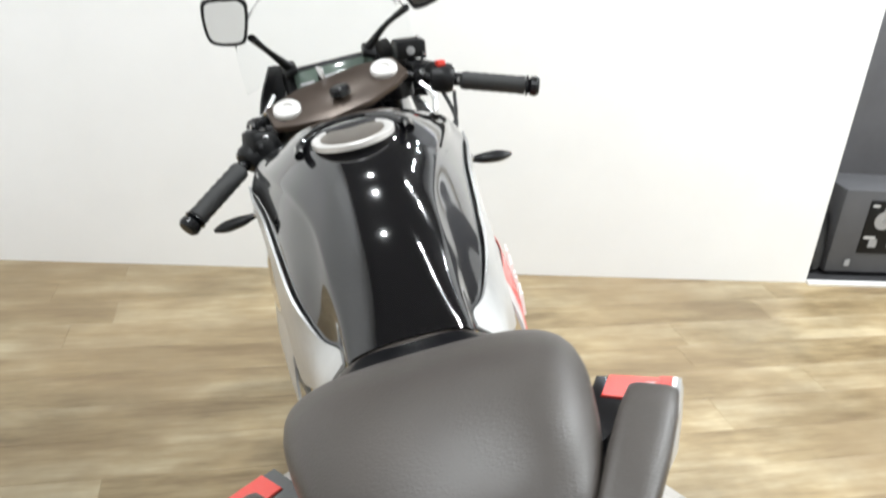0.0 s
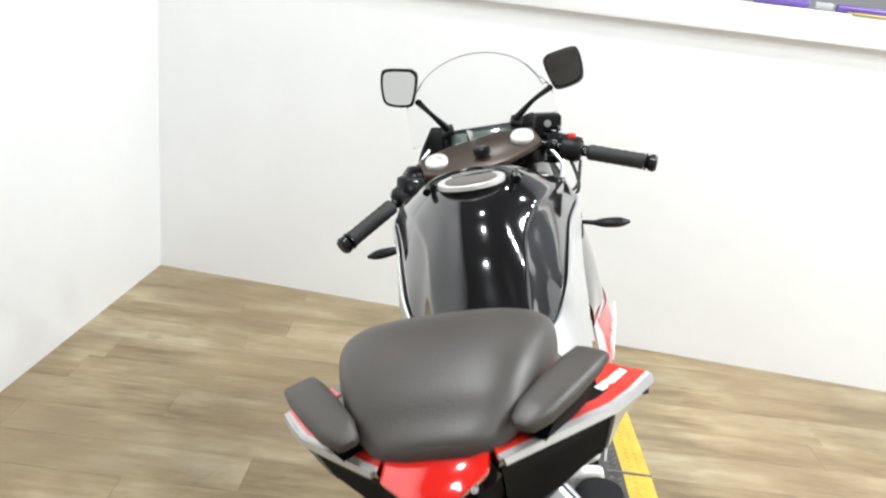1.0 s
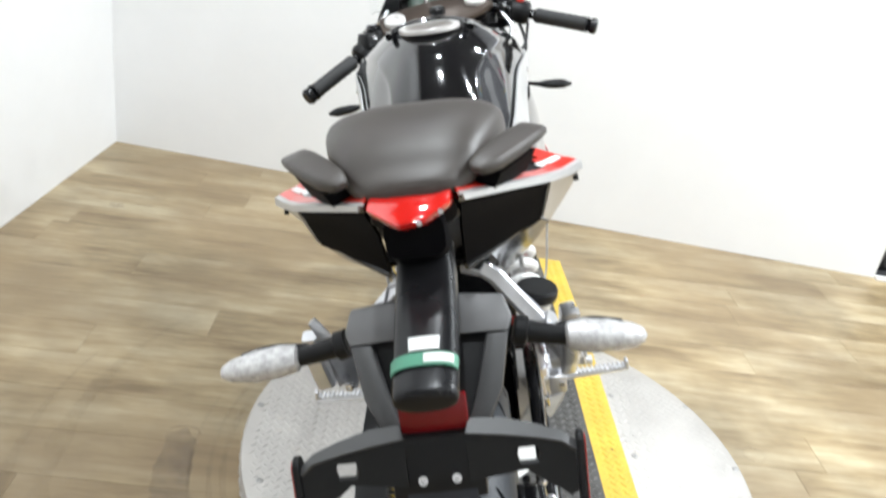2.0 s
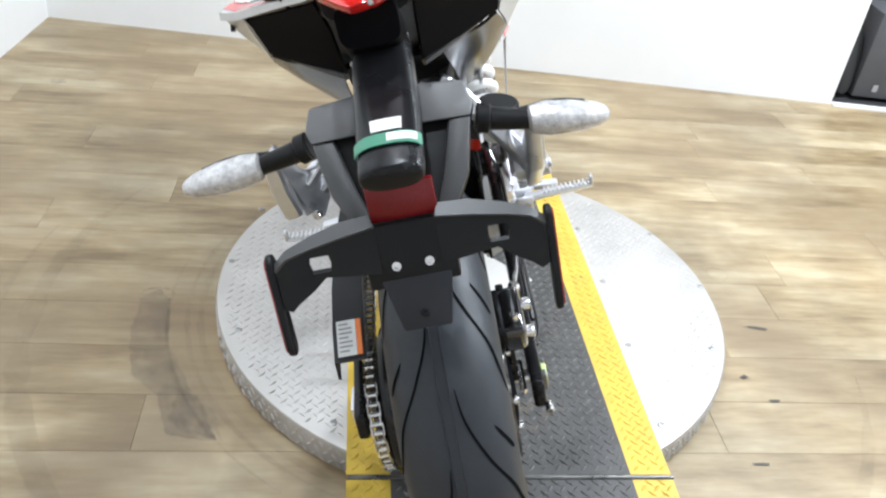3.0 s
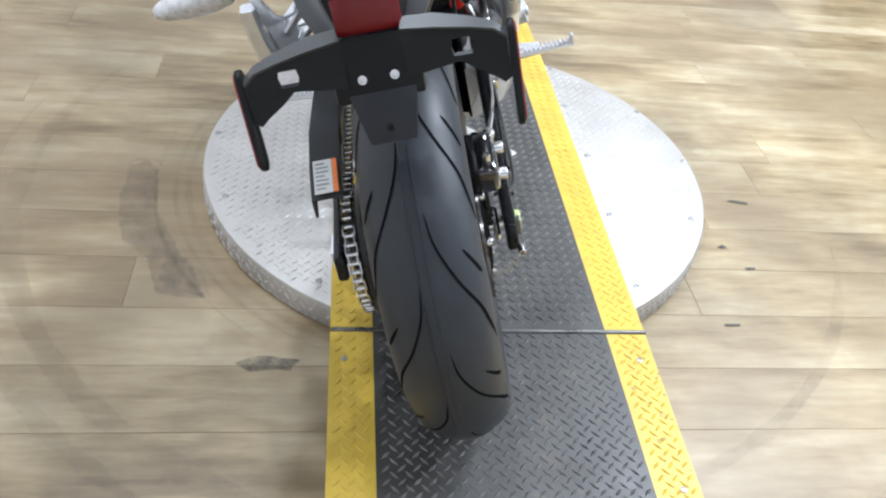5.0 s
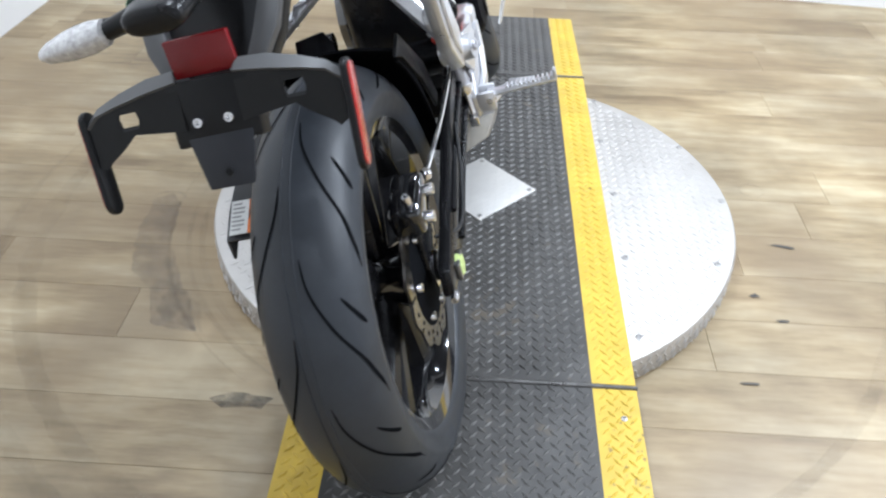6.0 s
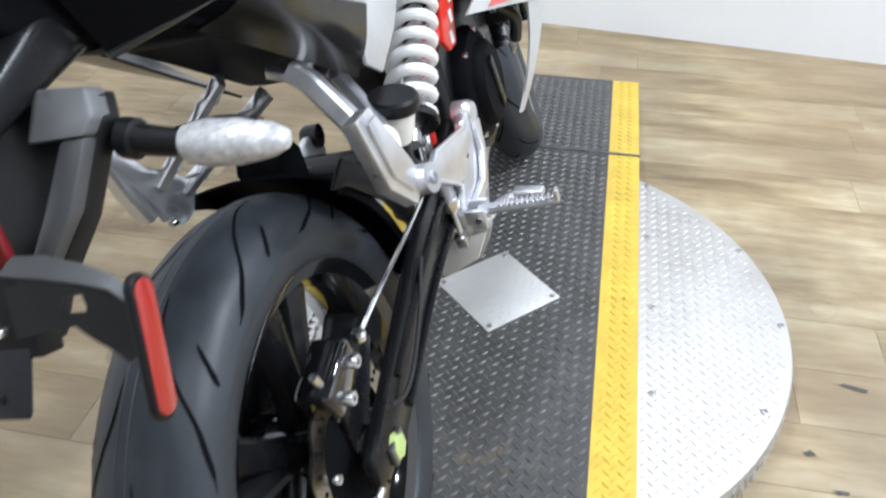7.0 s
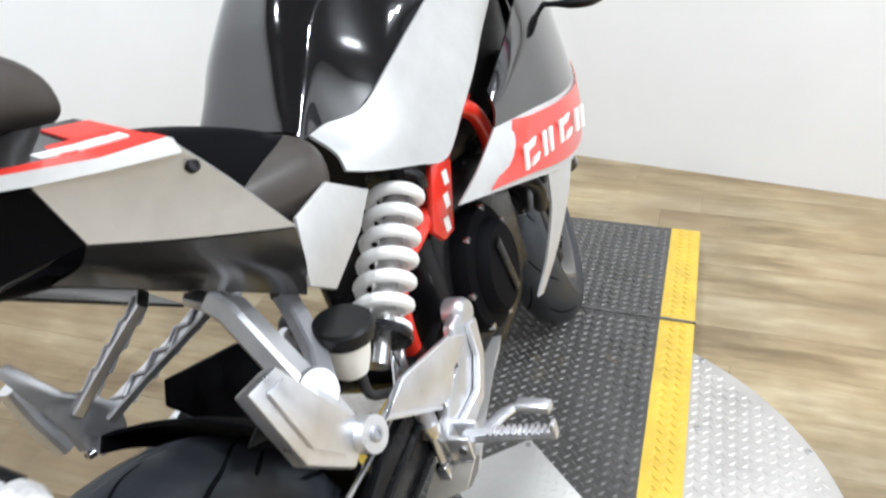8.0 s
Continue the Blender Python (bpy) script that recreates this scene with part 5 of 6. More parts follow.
part("subframe_plate", PL([(0.114, 0.337, 0.744), (0.114, 0.412, 0.750), (0.114, 0.492, 0.702), (0.114, 0.442, 0.672), (0.114, 0.355, 0.645), (0.114, 0.315, 0.674)], (0.006, 0, 0), 0.002), M_SILVER, frame_ob, "silver subframe plate below the seat")
part("frame_plate", PL([(0.120, 0.652, 0.660), (0.120, 0.723, 0.638), (0.120, 0.660, 0.552), (0.120, 0.622, 0.556), (0.120, 0.597, 0.582)], (0.010, 0, 0), 0.003), M_REDFRAME, frame_ob, "red frame plate with cut-outs")
for c in ((0.131, 0.680, 0.628), (0.131, 0.662, 0.600), (0.131, 0.640, 0.573)):
    part("cut_out", PL([(c[0] - 0.0007, c[1] - 0.008, c[2] - 0.010), (c[0] - 0.0007, c[1] + 0.010, c[2] - 0.012), (c[0] - 0.0007, c[1] + 0.012, c[2] + 0.008), (c[0] - 0.0007, c[1] - 0.006, c[2] + 0.010)], (0.001, 0, 0)), M_WHITE, frame_ob)
part("airbox", body([(0.62, 0.10, 0.66, 0.78, 4), (0.75, 0.112, 0.60, 0.80, 4), (0.90, 0.122, 0.58, 0.84, 4), (1.02, 0.126, 0.60, 0.86, 4), (1.14, 0.120, 0.62, 0.87, 4), (1.22, 0.10, 0.66, 0.86, 4)], 26, 3), M_DARK, bike, "black airbox below the tank")
engine = part("engine", B((0, 0.80, 0.45), (0.21, 0.40, 0.30), (0, 0, 0), 0.03, 3), M_SATIN, bike, "black engine with round side covers")
part("cylinder_block", B((0, 0.92, 0.64), (0.18, 0.17, 0.18), (-12, 0, 0), 0.015, 2), M_SATIN, engine)
for k in range(6):
    part("cooling_fin", B((0, 0.915, 0.57 + k * 0.020), (0.20, 0.185, 0.006), (-12, 0, 0), 0.002, 1), M_SATIN, engine)
cvr = Matrix.Translation((0.10, 0.745, 0.440)) @ pose(0, 0, 0, 0, 90, 0)
cover = part("clutch_cover", lathe(bmesh.new(), [(0.105, 0), (0.105, 0.018), (0.098, 0.030), (0.080, 0.036), (0.076, 0.046), (0.066, 0.054), (0.02, 0.056)], cvr, 40), M_RECESS, engine, "satin black round clutch cover")
part("cover_rib", B((0.158, 0.745, 0.440), (0.006, 0.020, 0.105), (15, 0, 0), 0.003), M_SATIN, cover)
for k in range(7):
    a = math.tau * k / 7 + 0.4
    bolt(cover, (0.128, 0.745 + 0.096 * math.cos(a), 0.440 + 0.096 * math.sin(a)), (1, 0, 0), 0.006, 0.006)
part("stator_cover", lathe(bmesh.new(), [(0.10, 0), (0.10, 0.02), (0.085, 0.04), (0.02, 0.045)], Matrix.Translation((-0.10, 0.76, 0.44)) @ pose(0, 0, 0, 0, -90, 0), 36), M_GLOSS, engine)
part("water_hose", T([(0.13, 0.83, 0.56), (0.160, 0.90, 0.52), (0.165, 0.96, 0.47), (0.15, 0.99, 0.42)], 0.013, 12, 5), M_HOSE, engine, "black rubber coolant hose")
part("water_hose", T([(0.11, 0.86, 0.60), (0.15, 0.97, 0.57), (0.16, 1.05, 0.55)], 0.011, 12, 5), M_HOSE, engine)
for k, z in enumerate((0.47, 0.40)):
    bolt(engine, (0.150, 0.86 + 0.03 * k, z + 0.06), (1, -0.2, 0), 0.006, 0.008)
part("radiator", B((0, 1.09, 0.56), (0.30, 0.035, 0.26), (-10, 0, 0), 0.006), M_DARK, bike, "black radiator")
part("belly_pan", body([(0.60, 0.06, 0.25, 0.30, 3), (0.75, 0.09, 0.24, 0.32, 3), (0.90, 0.10, 0.25, 0.36, 3), (1.00, 0.09, 0.30, 0.40, 3)], 26, 3), M_SATIN, bike, "black belly pan")
# side stand
stand = part("side_stand", T([(-0.12, 0.56, 0.30), (-0.155, 0.58, 0.20), (-0.215, 0.60, 0.074)], [0.013, 0.011, 0.010], 12), M_SATIN, bike, "black side stand, folded out")
part("stand_foot", B((-0.218, 0.60, 0.0705), (0.052, 0.045, 0.008), (0, -16, 0), 0.003), M_SATIN, stand)

# rear shock, offset to the right
s0, s1 = V(0.106, 0.582, 0.664), V(0.113, 0.412, 0.550)
ax = (s1 - s0).normalized()
shock = part("shock_absorber", T([s0 - ax * 0.02, s1 + ax * 0.045], 0.016, 16), M_CHROME, bike, "shock absorber with a white coil spring")
u = ax.cross(V(0, 0, 1)).normalized()
w = ax.cross(u)
coil = []
turns, n = 6.6, 150
for k in range(n + 1):
    a = math.tau * turns * k / n
    coil.append(s0.lerp(s1, k / n) + (u * math.cos(a) + w * math.sin(a)) * 0.0315)
part("coil_spring", T(coil, 0.0085, 10), M_WHITE, shock, "white painted coil spring")
part("spring_seat", lathe(bmesh.new(), [(0.02, 0), (0.040, 0), (0.042, 0.006), (0.040, 0.012), (0.02, 0.014)], aim(s1, s1 + ax), 28), M_SATIN, shock)
part("spring_seat", lathe(bmesh.new(), [(0.02, 0), (0.040, 0), (0.042, 0.006), (0.040, 0.012), (0.02, 0.014)], aim(s0, s0 - ax), 28), M_SATIN, shock)
# rear brake fluid reservoir
rc = V(0.134, 0.316, 0.610)
rv = part("rear_reservoir", lathe(bmesh.new(), [(0.012, -0.050), (0.020, -0.046), (0.024, -0.030), (0.027, -0.006), (0.027, 0)], Matrix.Translation(rc) @ pose(0, 0, 0, 0, 12, 0), 24), M_RESV, bike, "translucent brake fluid reservoir with a black cap")
part("cap", lathe(bmesh.new(), [(0.02, 0), (0.033, 0), (0.034, 0.004), (0.034, 0.016), (0.031, 0.020), (0.01, 0.020)], Matrix.Translation(rc) @ pose(0, 0, 0, 0, 12, 0), 28), M_DARK, rv, "black screw cap")
part("feed_hose", T([rc + V(0, 0, -0.05), rc + V(0.0, 0.01, -0.09), (0.13, 0.45, 0.45), (0.145, 0.50, 0.43)], 0.006, 10, 5), M_HOSE, rv)

M_LEG = mat("grey_cast_leg", (0.14, 0.14, 0.145), 0.35, 0.5, var=0.08, vscale=25)
M_CASTD = mat("dull_cast_aluminium", (0.46, 0.46, 0.49), 0.42, 0.8, bump=0.12, bscale=260, var=0.1, vscale=25)
# pillion foot peg hangers
h = part("pillion_peg_hanger", beam([(0.052, 0.268, 0.708), (0.072, 0.266, 0.692), (0.108, 0.254, 0.644), (0.150, 0.240, 0.590), (0.164, 0.244, 0.548)], [(0.026, 0.030), (0.026, 0.032), (0.026, 0.036), (0.026, 0.040), (0.022, 0.036)], (0.6, 0.3, 0.5)), M_CAST, bike, "cast aluminium pillion peg hanger")
h.location = (-0.001, -0.018, 0.001)
part("rear_leg", beam([(0.100, 0.272, 0.778), (0.084, 0.278, 0.744), (0.062, 0.284, 0.704)], [(0.010, 0.044), (0.012, 0.038), (0.014, 0.034)], (1, 0, 0.3)), M_LEG, h, "grey upper leg of the hanger")
part("front_leg", beam([(0.100, 0.332, 0.742), (0.082, 0.346, 0.704), (0.066, 0.352, 0.662)], [(0.010, 0.050), (0.012, 0.042), (0.014, 0.034)], (1, 0, 0.3)), M_LEG, h, "grey upper leg of the hanger")
part("front_arm", beam([(0.064, 0.354, 0.662), (0.092, 0.328, 0.640), (0.126, 0.290, 0.616), (0.150, 0.250, 0.600)], [(0.016, 0.030), (0.016, 0.028), (0.016, 0.026), (0.018, 0.030)], (0.6, 0.3, 0.5)), M_CASTD, h)
part("flange", beam([(0.024, 0.262, 0.712), (0.046, 0.268, 0.706), (0.072, 0.282, 0.694)], [(0.010, 0.012), (0.026, 0.012), (0.030, 0.012)], (0.5, 1, 0)), M_CAST, h)
part("round_plate", lathe(bmesh.new(), [(0.006, 0), (0.022, 0), (0.024, 0.004), (0.022, 0.010), (0.006, 0.010)], aim((0.144, 0.244, 0.606), (0.248, 0.200, 0.640)), 28), M_CAST, h)
peg = part("pillion_peg", PL([(0.158, 0.132, 0.688), (0.158, 0.176, 0.684), (0.158, 0.236, 0.586), (0.158, 0.254, 0.548), (0.158, 0.216, 0.530), (0.158, 0.158, 0.588)], (0.022, -0.004, 0.006), 0.004), M_CAST, h, "folded aluminium pillion peg")
part("pivot", T([(0.146, 0.246, 0.548), (0.196, 0.238, 0.556)], 0.019, 18), M_CAST, peg)
part("raised_pad", PL([(0.180, 0.146, 0.680), (0.180, 0.170, 0.678), (0.180, 0.222, 0.592), (0.180, 0.204, 0.560), (0.180, 0.166, 0.602)], (0.005, -0.001, 0.0015), 0.002), M_CAST, peg)
bolt(peg, (0.196, 0.238, 0.556), (1, -0.1, 0.2), 0.008, 0.004, M_CASTD)
bolt(h, (0.096, 0.262, 0.664), (0.7, -0.5, 0.6), 0.006, 0.005)

lh = part("pillion_peg_hanger", beam([(-0.178, 0.232, 0.604), (-0.140, 0.246, 0.638), (-0.098, 0.262, 0.675), (-0.055, 0.278, 0.712)], [(0.014, 0.028), (0.012, 0.022), (0.012, 0.024), (0.012, 0.030)], (0.4, 0, 1)), M_CAST, bike, "cast aluminium pillion peg hanger with trussed legs")
lh.location = (0, -0.012, -0.004)
part("front_leg", beam([(-0.166, 0.252, 0.578), (-0.126, 0.282, 0.604), (-0.084, 0.312, 0.630), (-0.040, 0.342, 0.660)], [(0.014, 0.026), (0.012, 0.022), (0.012, 0.022), (0.012, 0.030)], (0.4, 0, 1)), M_CAST, lh)
for a, b in (((-0.178, 0.232, 0.604), (-0.055, 0.278, 0.712)), ((-0.166, 0.252, 0.578), (-0.040, 0.342, 0.660))):
    a, b = Vector(a), Vector(b)
    d = (b - a).normalized()
    e = d.cross(V(0.4, 0, 1)).normalized()
    n = e.cross(d).normalized() * 0.0075
    for k in range(8):
        p, q = a.lerp(b, 0.08 + k * 0.11), a.lerp(b, 0.19 + k * 0.11)
        f = 0.008 if k % 2 else -0.008
        for sgn in (1, -1):
            part("rib", T([p + n * sgn + e * f, q + n * sgn - e * f], 0.0024, 6), M_CASTD, lh)
part("bracket", PL([(-0.166, 0.216, 0.545), (-0.186, 0.216, 0.566), (-0.202, 0.190, 0.668), (-0.208, 0.186, 0.690), (-0.203, 0.192, 0.692), (-0.184, 0.216, 0.634), (-0.170, 0.232, 0.618), (-0.156, 0.252, 0.586), (-0.158, 0.246, 0.556)], (0.004, 0.010, 0), 0.0015), M_CAST, lh, "triangular aluminium bracket")
part("bracket_web", PL([(-0.176, 0.222, 0.555), (-0.184, 0.220, 0.620), (-0.172, 0.236, 0.616), (-0.160, 0.250, 0.584)], (-0.014, -0.012, 0.0), 0.002), M_CASTD, lh)
bolt(lh, (-0.172, 0.210, 0.556), (-0.2, -1, 0.2), 0.007, 0.006)
part("pillion_peg", beam([(-0.212, 0.196, 0.664), (-0.212, 0.204, 0.616), (-0.206, 0.212, 0.566)], [(0.022, 0.024), (0.026, 0.030), (0.028, 0.028)], (1, 0, 0.2)), M_CAST, lh, "folded aluminium pillion peg")

# silver silencer end below the engine
ends = [(0.435, 0, 0), (0.450, -0.001, -0.002), (0.540, -0.026, -0.016), (0.680, -0.055, -0.024), (0.740, -0.062, -0.024)]
ringp = [(0.079, 0.252), (0.092, 0.286), (0.116, 0.325), (0.150, 0.336), (0.183, 0.340), (0.172, 0.312), (0.154, 0.284), (0.144, 0.278), (0.112, 0.262), (0.086, 0.249)]
# whiter than the silencer: light on its end facet put into the colour
M_WHITEALU = mat("lit_end_aluminium", (0.80, 0.80, 0.79), 0.5, 0.25, var=0.08, vscale=30)
sil = part("silencer", loft(bmesh.new(), [[(x + dx, y, z + dz) for x, z in ringp] for y, dx, dz in ends]), M_CAPRING, bike, "silver exhaust silencer end below the engine", 20)
sil.location = (-0.003, -0.015, 0.004)
part("end_cap", PL([(x, 0.434, z) for x, z in ((0.080, 0.262), (0.086, 0.252), (0.150, 0.284), (0.176, 0.335), (0.118, 0.322), (0.104, 0.304))], (0, -0.006, 0.001), 0.002), M_WHITEALU, sil, "silencer end cap, coloured bright as if lit")

# rider foot pegs
for s in (1, -1):
    def m3(*pts):
        return [(s * p[0], p[1], p[2]) for p in pts]
    hp = part("foot_peg_hanger", PL(m3((0.134, 0.546, 0.470), (0.134, 0.600, 0.478), (0.134, 0.618, 0.448), (0.134, 0.592, 0.380), (0.134, 0.548, 0.345), (0.134, 0.478, 0.300), (0.134, 0.440, 0.318), (0.134, 0.432, 0.372), (0.134, 0.468, 0.408), (0.134, 0.520, 0.420)), (s * 0.018, 0, 0), 0.005), M_CAST, bike, "cast aluminium foot peg hanger")
    hp.location = (-0.002 * s, -0.024, 0.006)
    hg = part("heel_guard", PL(m3((0.150, 0.320, 0.506), (0.150, 0.378, 0.514), (0.150, 0.510, 0.478), (0.150, 0.572, 0.440), (0.150, 0.505, 0.432), (0.150, 0.472, 0.412), (0.150, 0.436, 0.424)), (s * 0.006, 0, 0), 0.002), M_CAST, hp, "aluminium heel guard plate")
    part("guard_rim", T(m3((0.157, 0.436, 0.424), (0.158, 0.320, 0.506), (0.158, 0.378, 0.514), (0.158, 0.510, 0.478)), 0.0035, 8), M_CAST, hg)
    part("mount_boss", lathe(bmesh.new(), [(0.008, 0), (0.021, 0), (0.021, 0.024), (0.016, 0.032), (0.008, 0.032)], aim(m3((0.126, 0.592, 0.464))[0], m3((0.3, 0.580, 0.470))[0]), 20), M_CAST if s > 0 else M_SATIN, hp)
    part("arm_rib", beam(m3((0.156, 0.588, 0.450), (0.158, 0.578, 0.400), (0.158, 0.540, 0.362), (0.158, 0.470, 0.360)), [(0.010, 0.026), (0.010, 0.022), (0.010, 0.022), (0.010, 0.028)], (s, 0, 0)), M_CAST, hp)
    fp = part("foot_peg", T(m3((0.170, 0.448, 0.366), (0.215, 0.446, 0.370), (0.294, 0.440, 0.376)), [0.012, 0.011, 0.008], 8, 3, 0.7), M_CAST, hp, "ribbed aluminium foot peg")
    for k in range(11):
        c = V(0.206, 0.446, 0.377).lerp(V(0.288, 0.440, 0.383), k / 10)
        part("tooth", B((s * c.x, c.y, c.z), (0.0042, 0.017, 0.005), (0, 0, -4 * s), 0.001), M_CAST, fp)
    part("peg_end", B((s * 0.294, 0.440, 0.384), (0.006, 0.014, 0.022), (0, 0, 0), 0.002), M_CAST, fp)
    for dy in (-0.016, 0.016):
        part("peg_clevis", B((s * 0.166, 0.448 + dy, 0.360), (0.032, 0.008, 0.036), (0, 0, 0), 0.003), M_CAST, fp)
    part("pivot_pin", T(m3((0.172, 0.424, 0.362), (0.172, 0.472, 0.362)), 0.0055, 12), M_CHROME, fp)
    coilp = [V(s * (0.172 + 0.0095 * math.cos(a)), 0.436 + 0.0042 * a / math.tau, 0.362 + 0.0095 * math.sin(a)) for a in [math.tau * k / 12 for k in range(12 * 4 + 1)]]
    part("peg_spring", T(coilp, 0.0018, 6), M_CHROME, fp)
    pd = part("brake_pedal" if s > 0 else "gear_lever", T(m3((0.160, 0.470, 0.330), (0.176, 0.530, 0.322), (0.186, 0.555, 0.318), (0.196, 0.564, 0.317)), [0.011, 0.010, 0.009, 0.008], 10, 4, 0.7), M_CAST, hp, "aluminium pedal arm")
    part("pedal_tip", B((s * 0.221, 0.564, 0.318), (0.052, 0.022, 0.014), (0, 4 * s, -4 * s), 0.004), M_CAST, pd)
    if s > 0:
        mcyl = part("rear_master_cylinder", T([(0.126, 0.436, 0.452), (0.130, 0.434, 0.425), (0.133, 0.432, 0.396)], [0.011, 0.014, 0.014], 16), M_CASTD, hp, "rear brake master cylinder and push rod")
        part("collar", lathe(bmesh.new(), [(0.008, 0), (0.017, 0), (0.017, 0.014), (0.014, 0.020), (0.008, 0.020)], aim((0.133, 0.433, 0.404), (0.138, 0.425, 0.330)), 18), M_CHROME, mcyl)
        part("push_rod", T([(0.134, 0.431, 0.396), (0.138, 0.424, 0.335)], 0.0065, 12), M_CHROME, mcyl)
        part("rod_fork", B((0.138, 0.424, 0.334), (0.018, 0.022, 0.024), (10, 0, 0), 0.003), M_CHROME, mcyl)
        part("feed_union", T([(0.124, 0.440, 0.455), (0.122, 0.446, 0.500), (0.116, 0.480, 0.520), (0.112, 0.508, 0.545)], [0.008, 0.007, 0.006, 0.005], 12, 4), M_CHROME, mcyl, "braided hose running up behind the guard")
# ---- turntable details ----
M_BOLT = mat("dull_bolt", (0.40, 0.39, 0.38), 0.4, 0.9)
for x, y in ((0.329, 0.391), (0.327, 0.144), (0.530, 0.385), (0.529, 0.872), (0.321, 0.884), (0.331, 0.638), (0.322, 1.110), (0.590, 0.630), (-0.558, 0.414), (-0.343, 0.142), (-0.558, 0.923), (-0.606, 0.673), (-0.345, 0.640), (-0.345, 1.085)):
    bolt(disc, (x - DX, y - DY, DISC_Z), (0, 0, 1), 0.008, 0.002, M_BOLT)
bm = bmesh.new()
for j in range(3):
    n = 190
    for k in range(n):
        a = math.tau * (k + 0.5 * (j % 2)) / n
        ca, sa = math.cos(a), math.sin(a)
        tilt = radians(45 if (k + j) % 2 else -45)
        z = 0.014 + 0.019 * j
        l, w, h = 0.0095, 0.0034, 0.0018
        u, v = (math.cos(tilt), math.sin(tilt)), (-math.sin(tilt), math.cos(tilt))

        def P(p, q, r):
            t_, zz = p * u[0] + q * v[0], p * u[1] + q * v[1]
            return bm.verts.new((ca * (DR - 0.0005 + r) - sa * t_, sa * (DR - 0.0005 + r) + ca * t_, z + zz))
        e0, e1, s0_, s1_, t0, t1 = P(-l, 0, -0.001), P(l, 0, -0.001), P(0, -w, -0.001), P(0, w, -0.001), P(-l * 0.55, 0, h), P(l * 0.55, 0, h)
        for f in ((e0, s0_, t0), (s0_, t1, t0), (s0_, e1, t1), (e1, s1_, t1), (s1_, t0, t1), (s1_, e0, t0)):
            bm.faces.new(f)
rim = part("rim_tread", bm, M_ALU, disc)
rim["kind"] = "stuff"

patch = holder("cover_plate", pose(0.004, 0.616, STRIP_Z + 0.002, 0, 0, 45), "square aluminium cover plate bolted on the black deck", "plate")
M_PLATE = mat("brushed_aluminium", (0.70, 0.685, 0.66), 0.45, 0.7, bump=0.08, bscale=90, var=0.06, vscale=20, stretch=(1, 12, 1))
part("plate", B((0, 0, 0), (0.190, 0.190, 0.004), bev=0.001), M_PLATE, patch)
t = part("tread", tread(-0.093, 0.093, -0.093, 0.093, lambda x, y: 0.0018, high=0.16), M_PLATE, patch)
t["kind"] = "stuff"
for x in (-1, 1):
    for y in (-1, 1):
        bolt(patch, (x * 0.083, y * 0.083, 0.002), (0, 0, 1), 0.006, 0.0015, M_BOLT)
M_ROD = mat("dull_hinge_steel", (0.16, 0.155, 0.15), 0.30, 0.75, var=0.35, vscale=16, rvar=0.1)
for name, y in (("hinge_rod", 0.0), ("hinge_rod", 1.235)):
    h = holder(name, pose(0, y, STRIP_Z - 0.001), "bare steel hinge rod between ramp and turntable", "hinge", "hinges")
    part("rod", T([(SX0 + 0.002, 0, 0), (SX1 + 0.002, 0, 0)], 0.0045, 12), M_ROD, h)
    for k in range(4):
        xa = SX0 + 0.01 + k * (SX1 - SX0) / 4
        part("knuckle", T([(xa, 0, 0), (xa + 0.09, 0, 0)], 0.0050, 12), M_ROD, h)
for x, y in ((0.270, -0.072), (-0.29, -0.072), (0.270, -0.35)):
    bolt(scene.objects["near_ramp"], (x, y, ramp_z(y)), (0, 0, 1), 0.006, 0.002, M_BOLT)

# ---- floor marks: adhesive stain, chips, scuffs ----
M_STAIN = bpy.data.materials.new("grey_glue_stain")
M_STAIN.use_nodes = True
nt = M_STAIN.node_tree
bs = nt.nodes["Principled BSDF"]
bs.inputs["Base Color"].default_value = (0.15, 0.125, 0.115, 1)
bs.inputs["Roughness"].default_value = 0.5
tcn, nz, rp = nt.nodes.new("ShaderNodeTexCoord"), nt.nodes.new("ShaderNodeTexNoise"), nt.nodes.new("ShaderNodeMapRange")
nz.inputs["Scale"].default_value, nz.inputs["Detail"].default_value, nz.inputs["Roughness"].default_value = 22, 8, 0.7
rp.inputs[1].default_value, rp.inputs[2].default_value, rp.inputs[3].default_value, rp.inputs[4].default_value = 0.34, 0.70, 0.04, 0.36
nt.links.new(tcn.outputs["Object"], nz.inputs["Vector"])
nt.links.new(nz.outputs["Fac"], rp.inputs[0])
nt.links.new(rp.outputs[0], bs.inputs["Alpha"])


def thin_stain(name, alpha0, alpha1, colour, scale):
    m = M_STAIN.copy()
    m.name = name
    b = m.node_tree.nodes["Principled BSDF"]
    b.inputs["Base Color"].default_value = (*colour, 1)
    for n in m.node_tree.nodes:
        if n.type == "MAP_RANGE":
            n.inputs[3].default_value, n.inputs[4].default_value = alpha0, alpha1
        if n.type == "TEX_NOISE":
            n.inputs["Scale"].default_value = scale
    return m


M_SCUFF = thin_stain("faint_scuff", 0.0, 0.17, (0.11, 0.080, 0.050), 9)
M_CHIP = thin_stain("dark_chip", 0.75, 1.0, (0.05, 0.047, 0.045), 60)
M_EDGE = thin_stain("stain_edge", 0.0, 0.26, (0.09, 0.08, 0.09), 30)
M_EDGE2 = thin_stain("torn_patch", 0.15, 0.8, (0.06, 0.055, 0.05), 34)
rng = random.Random(9)
marks = [0]


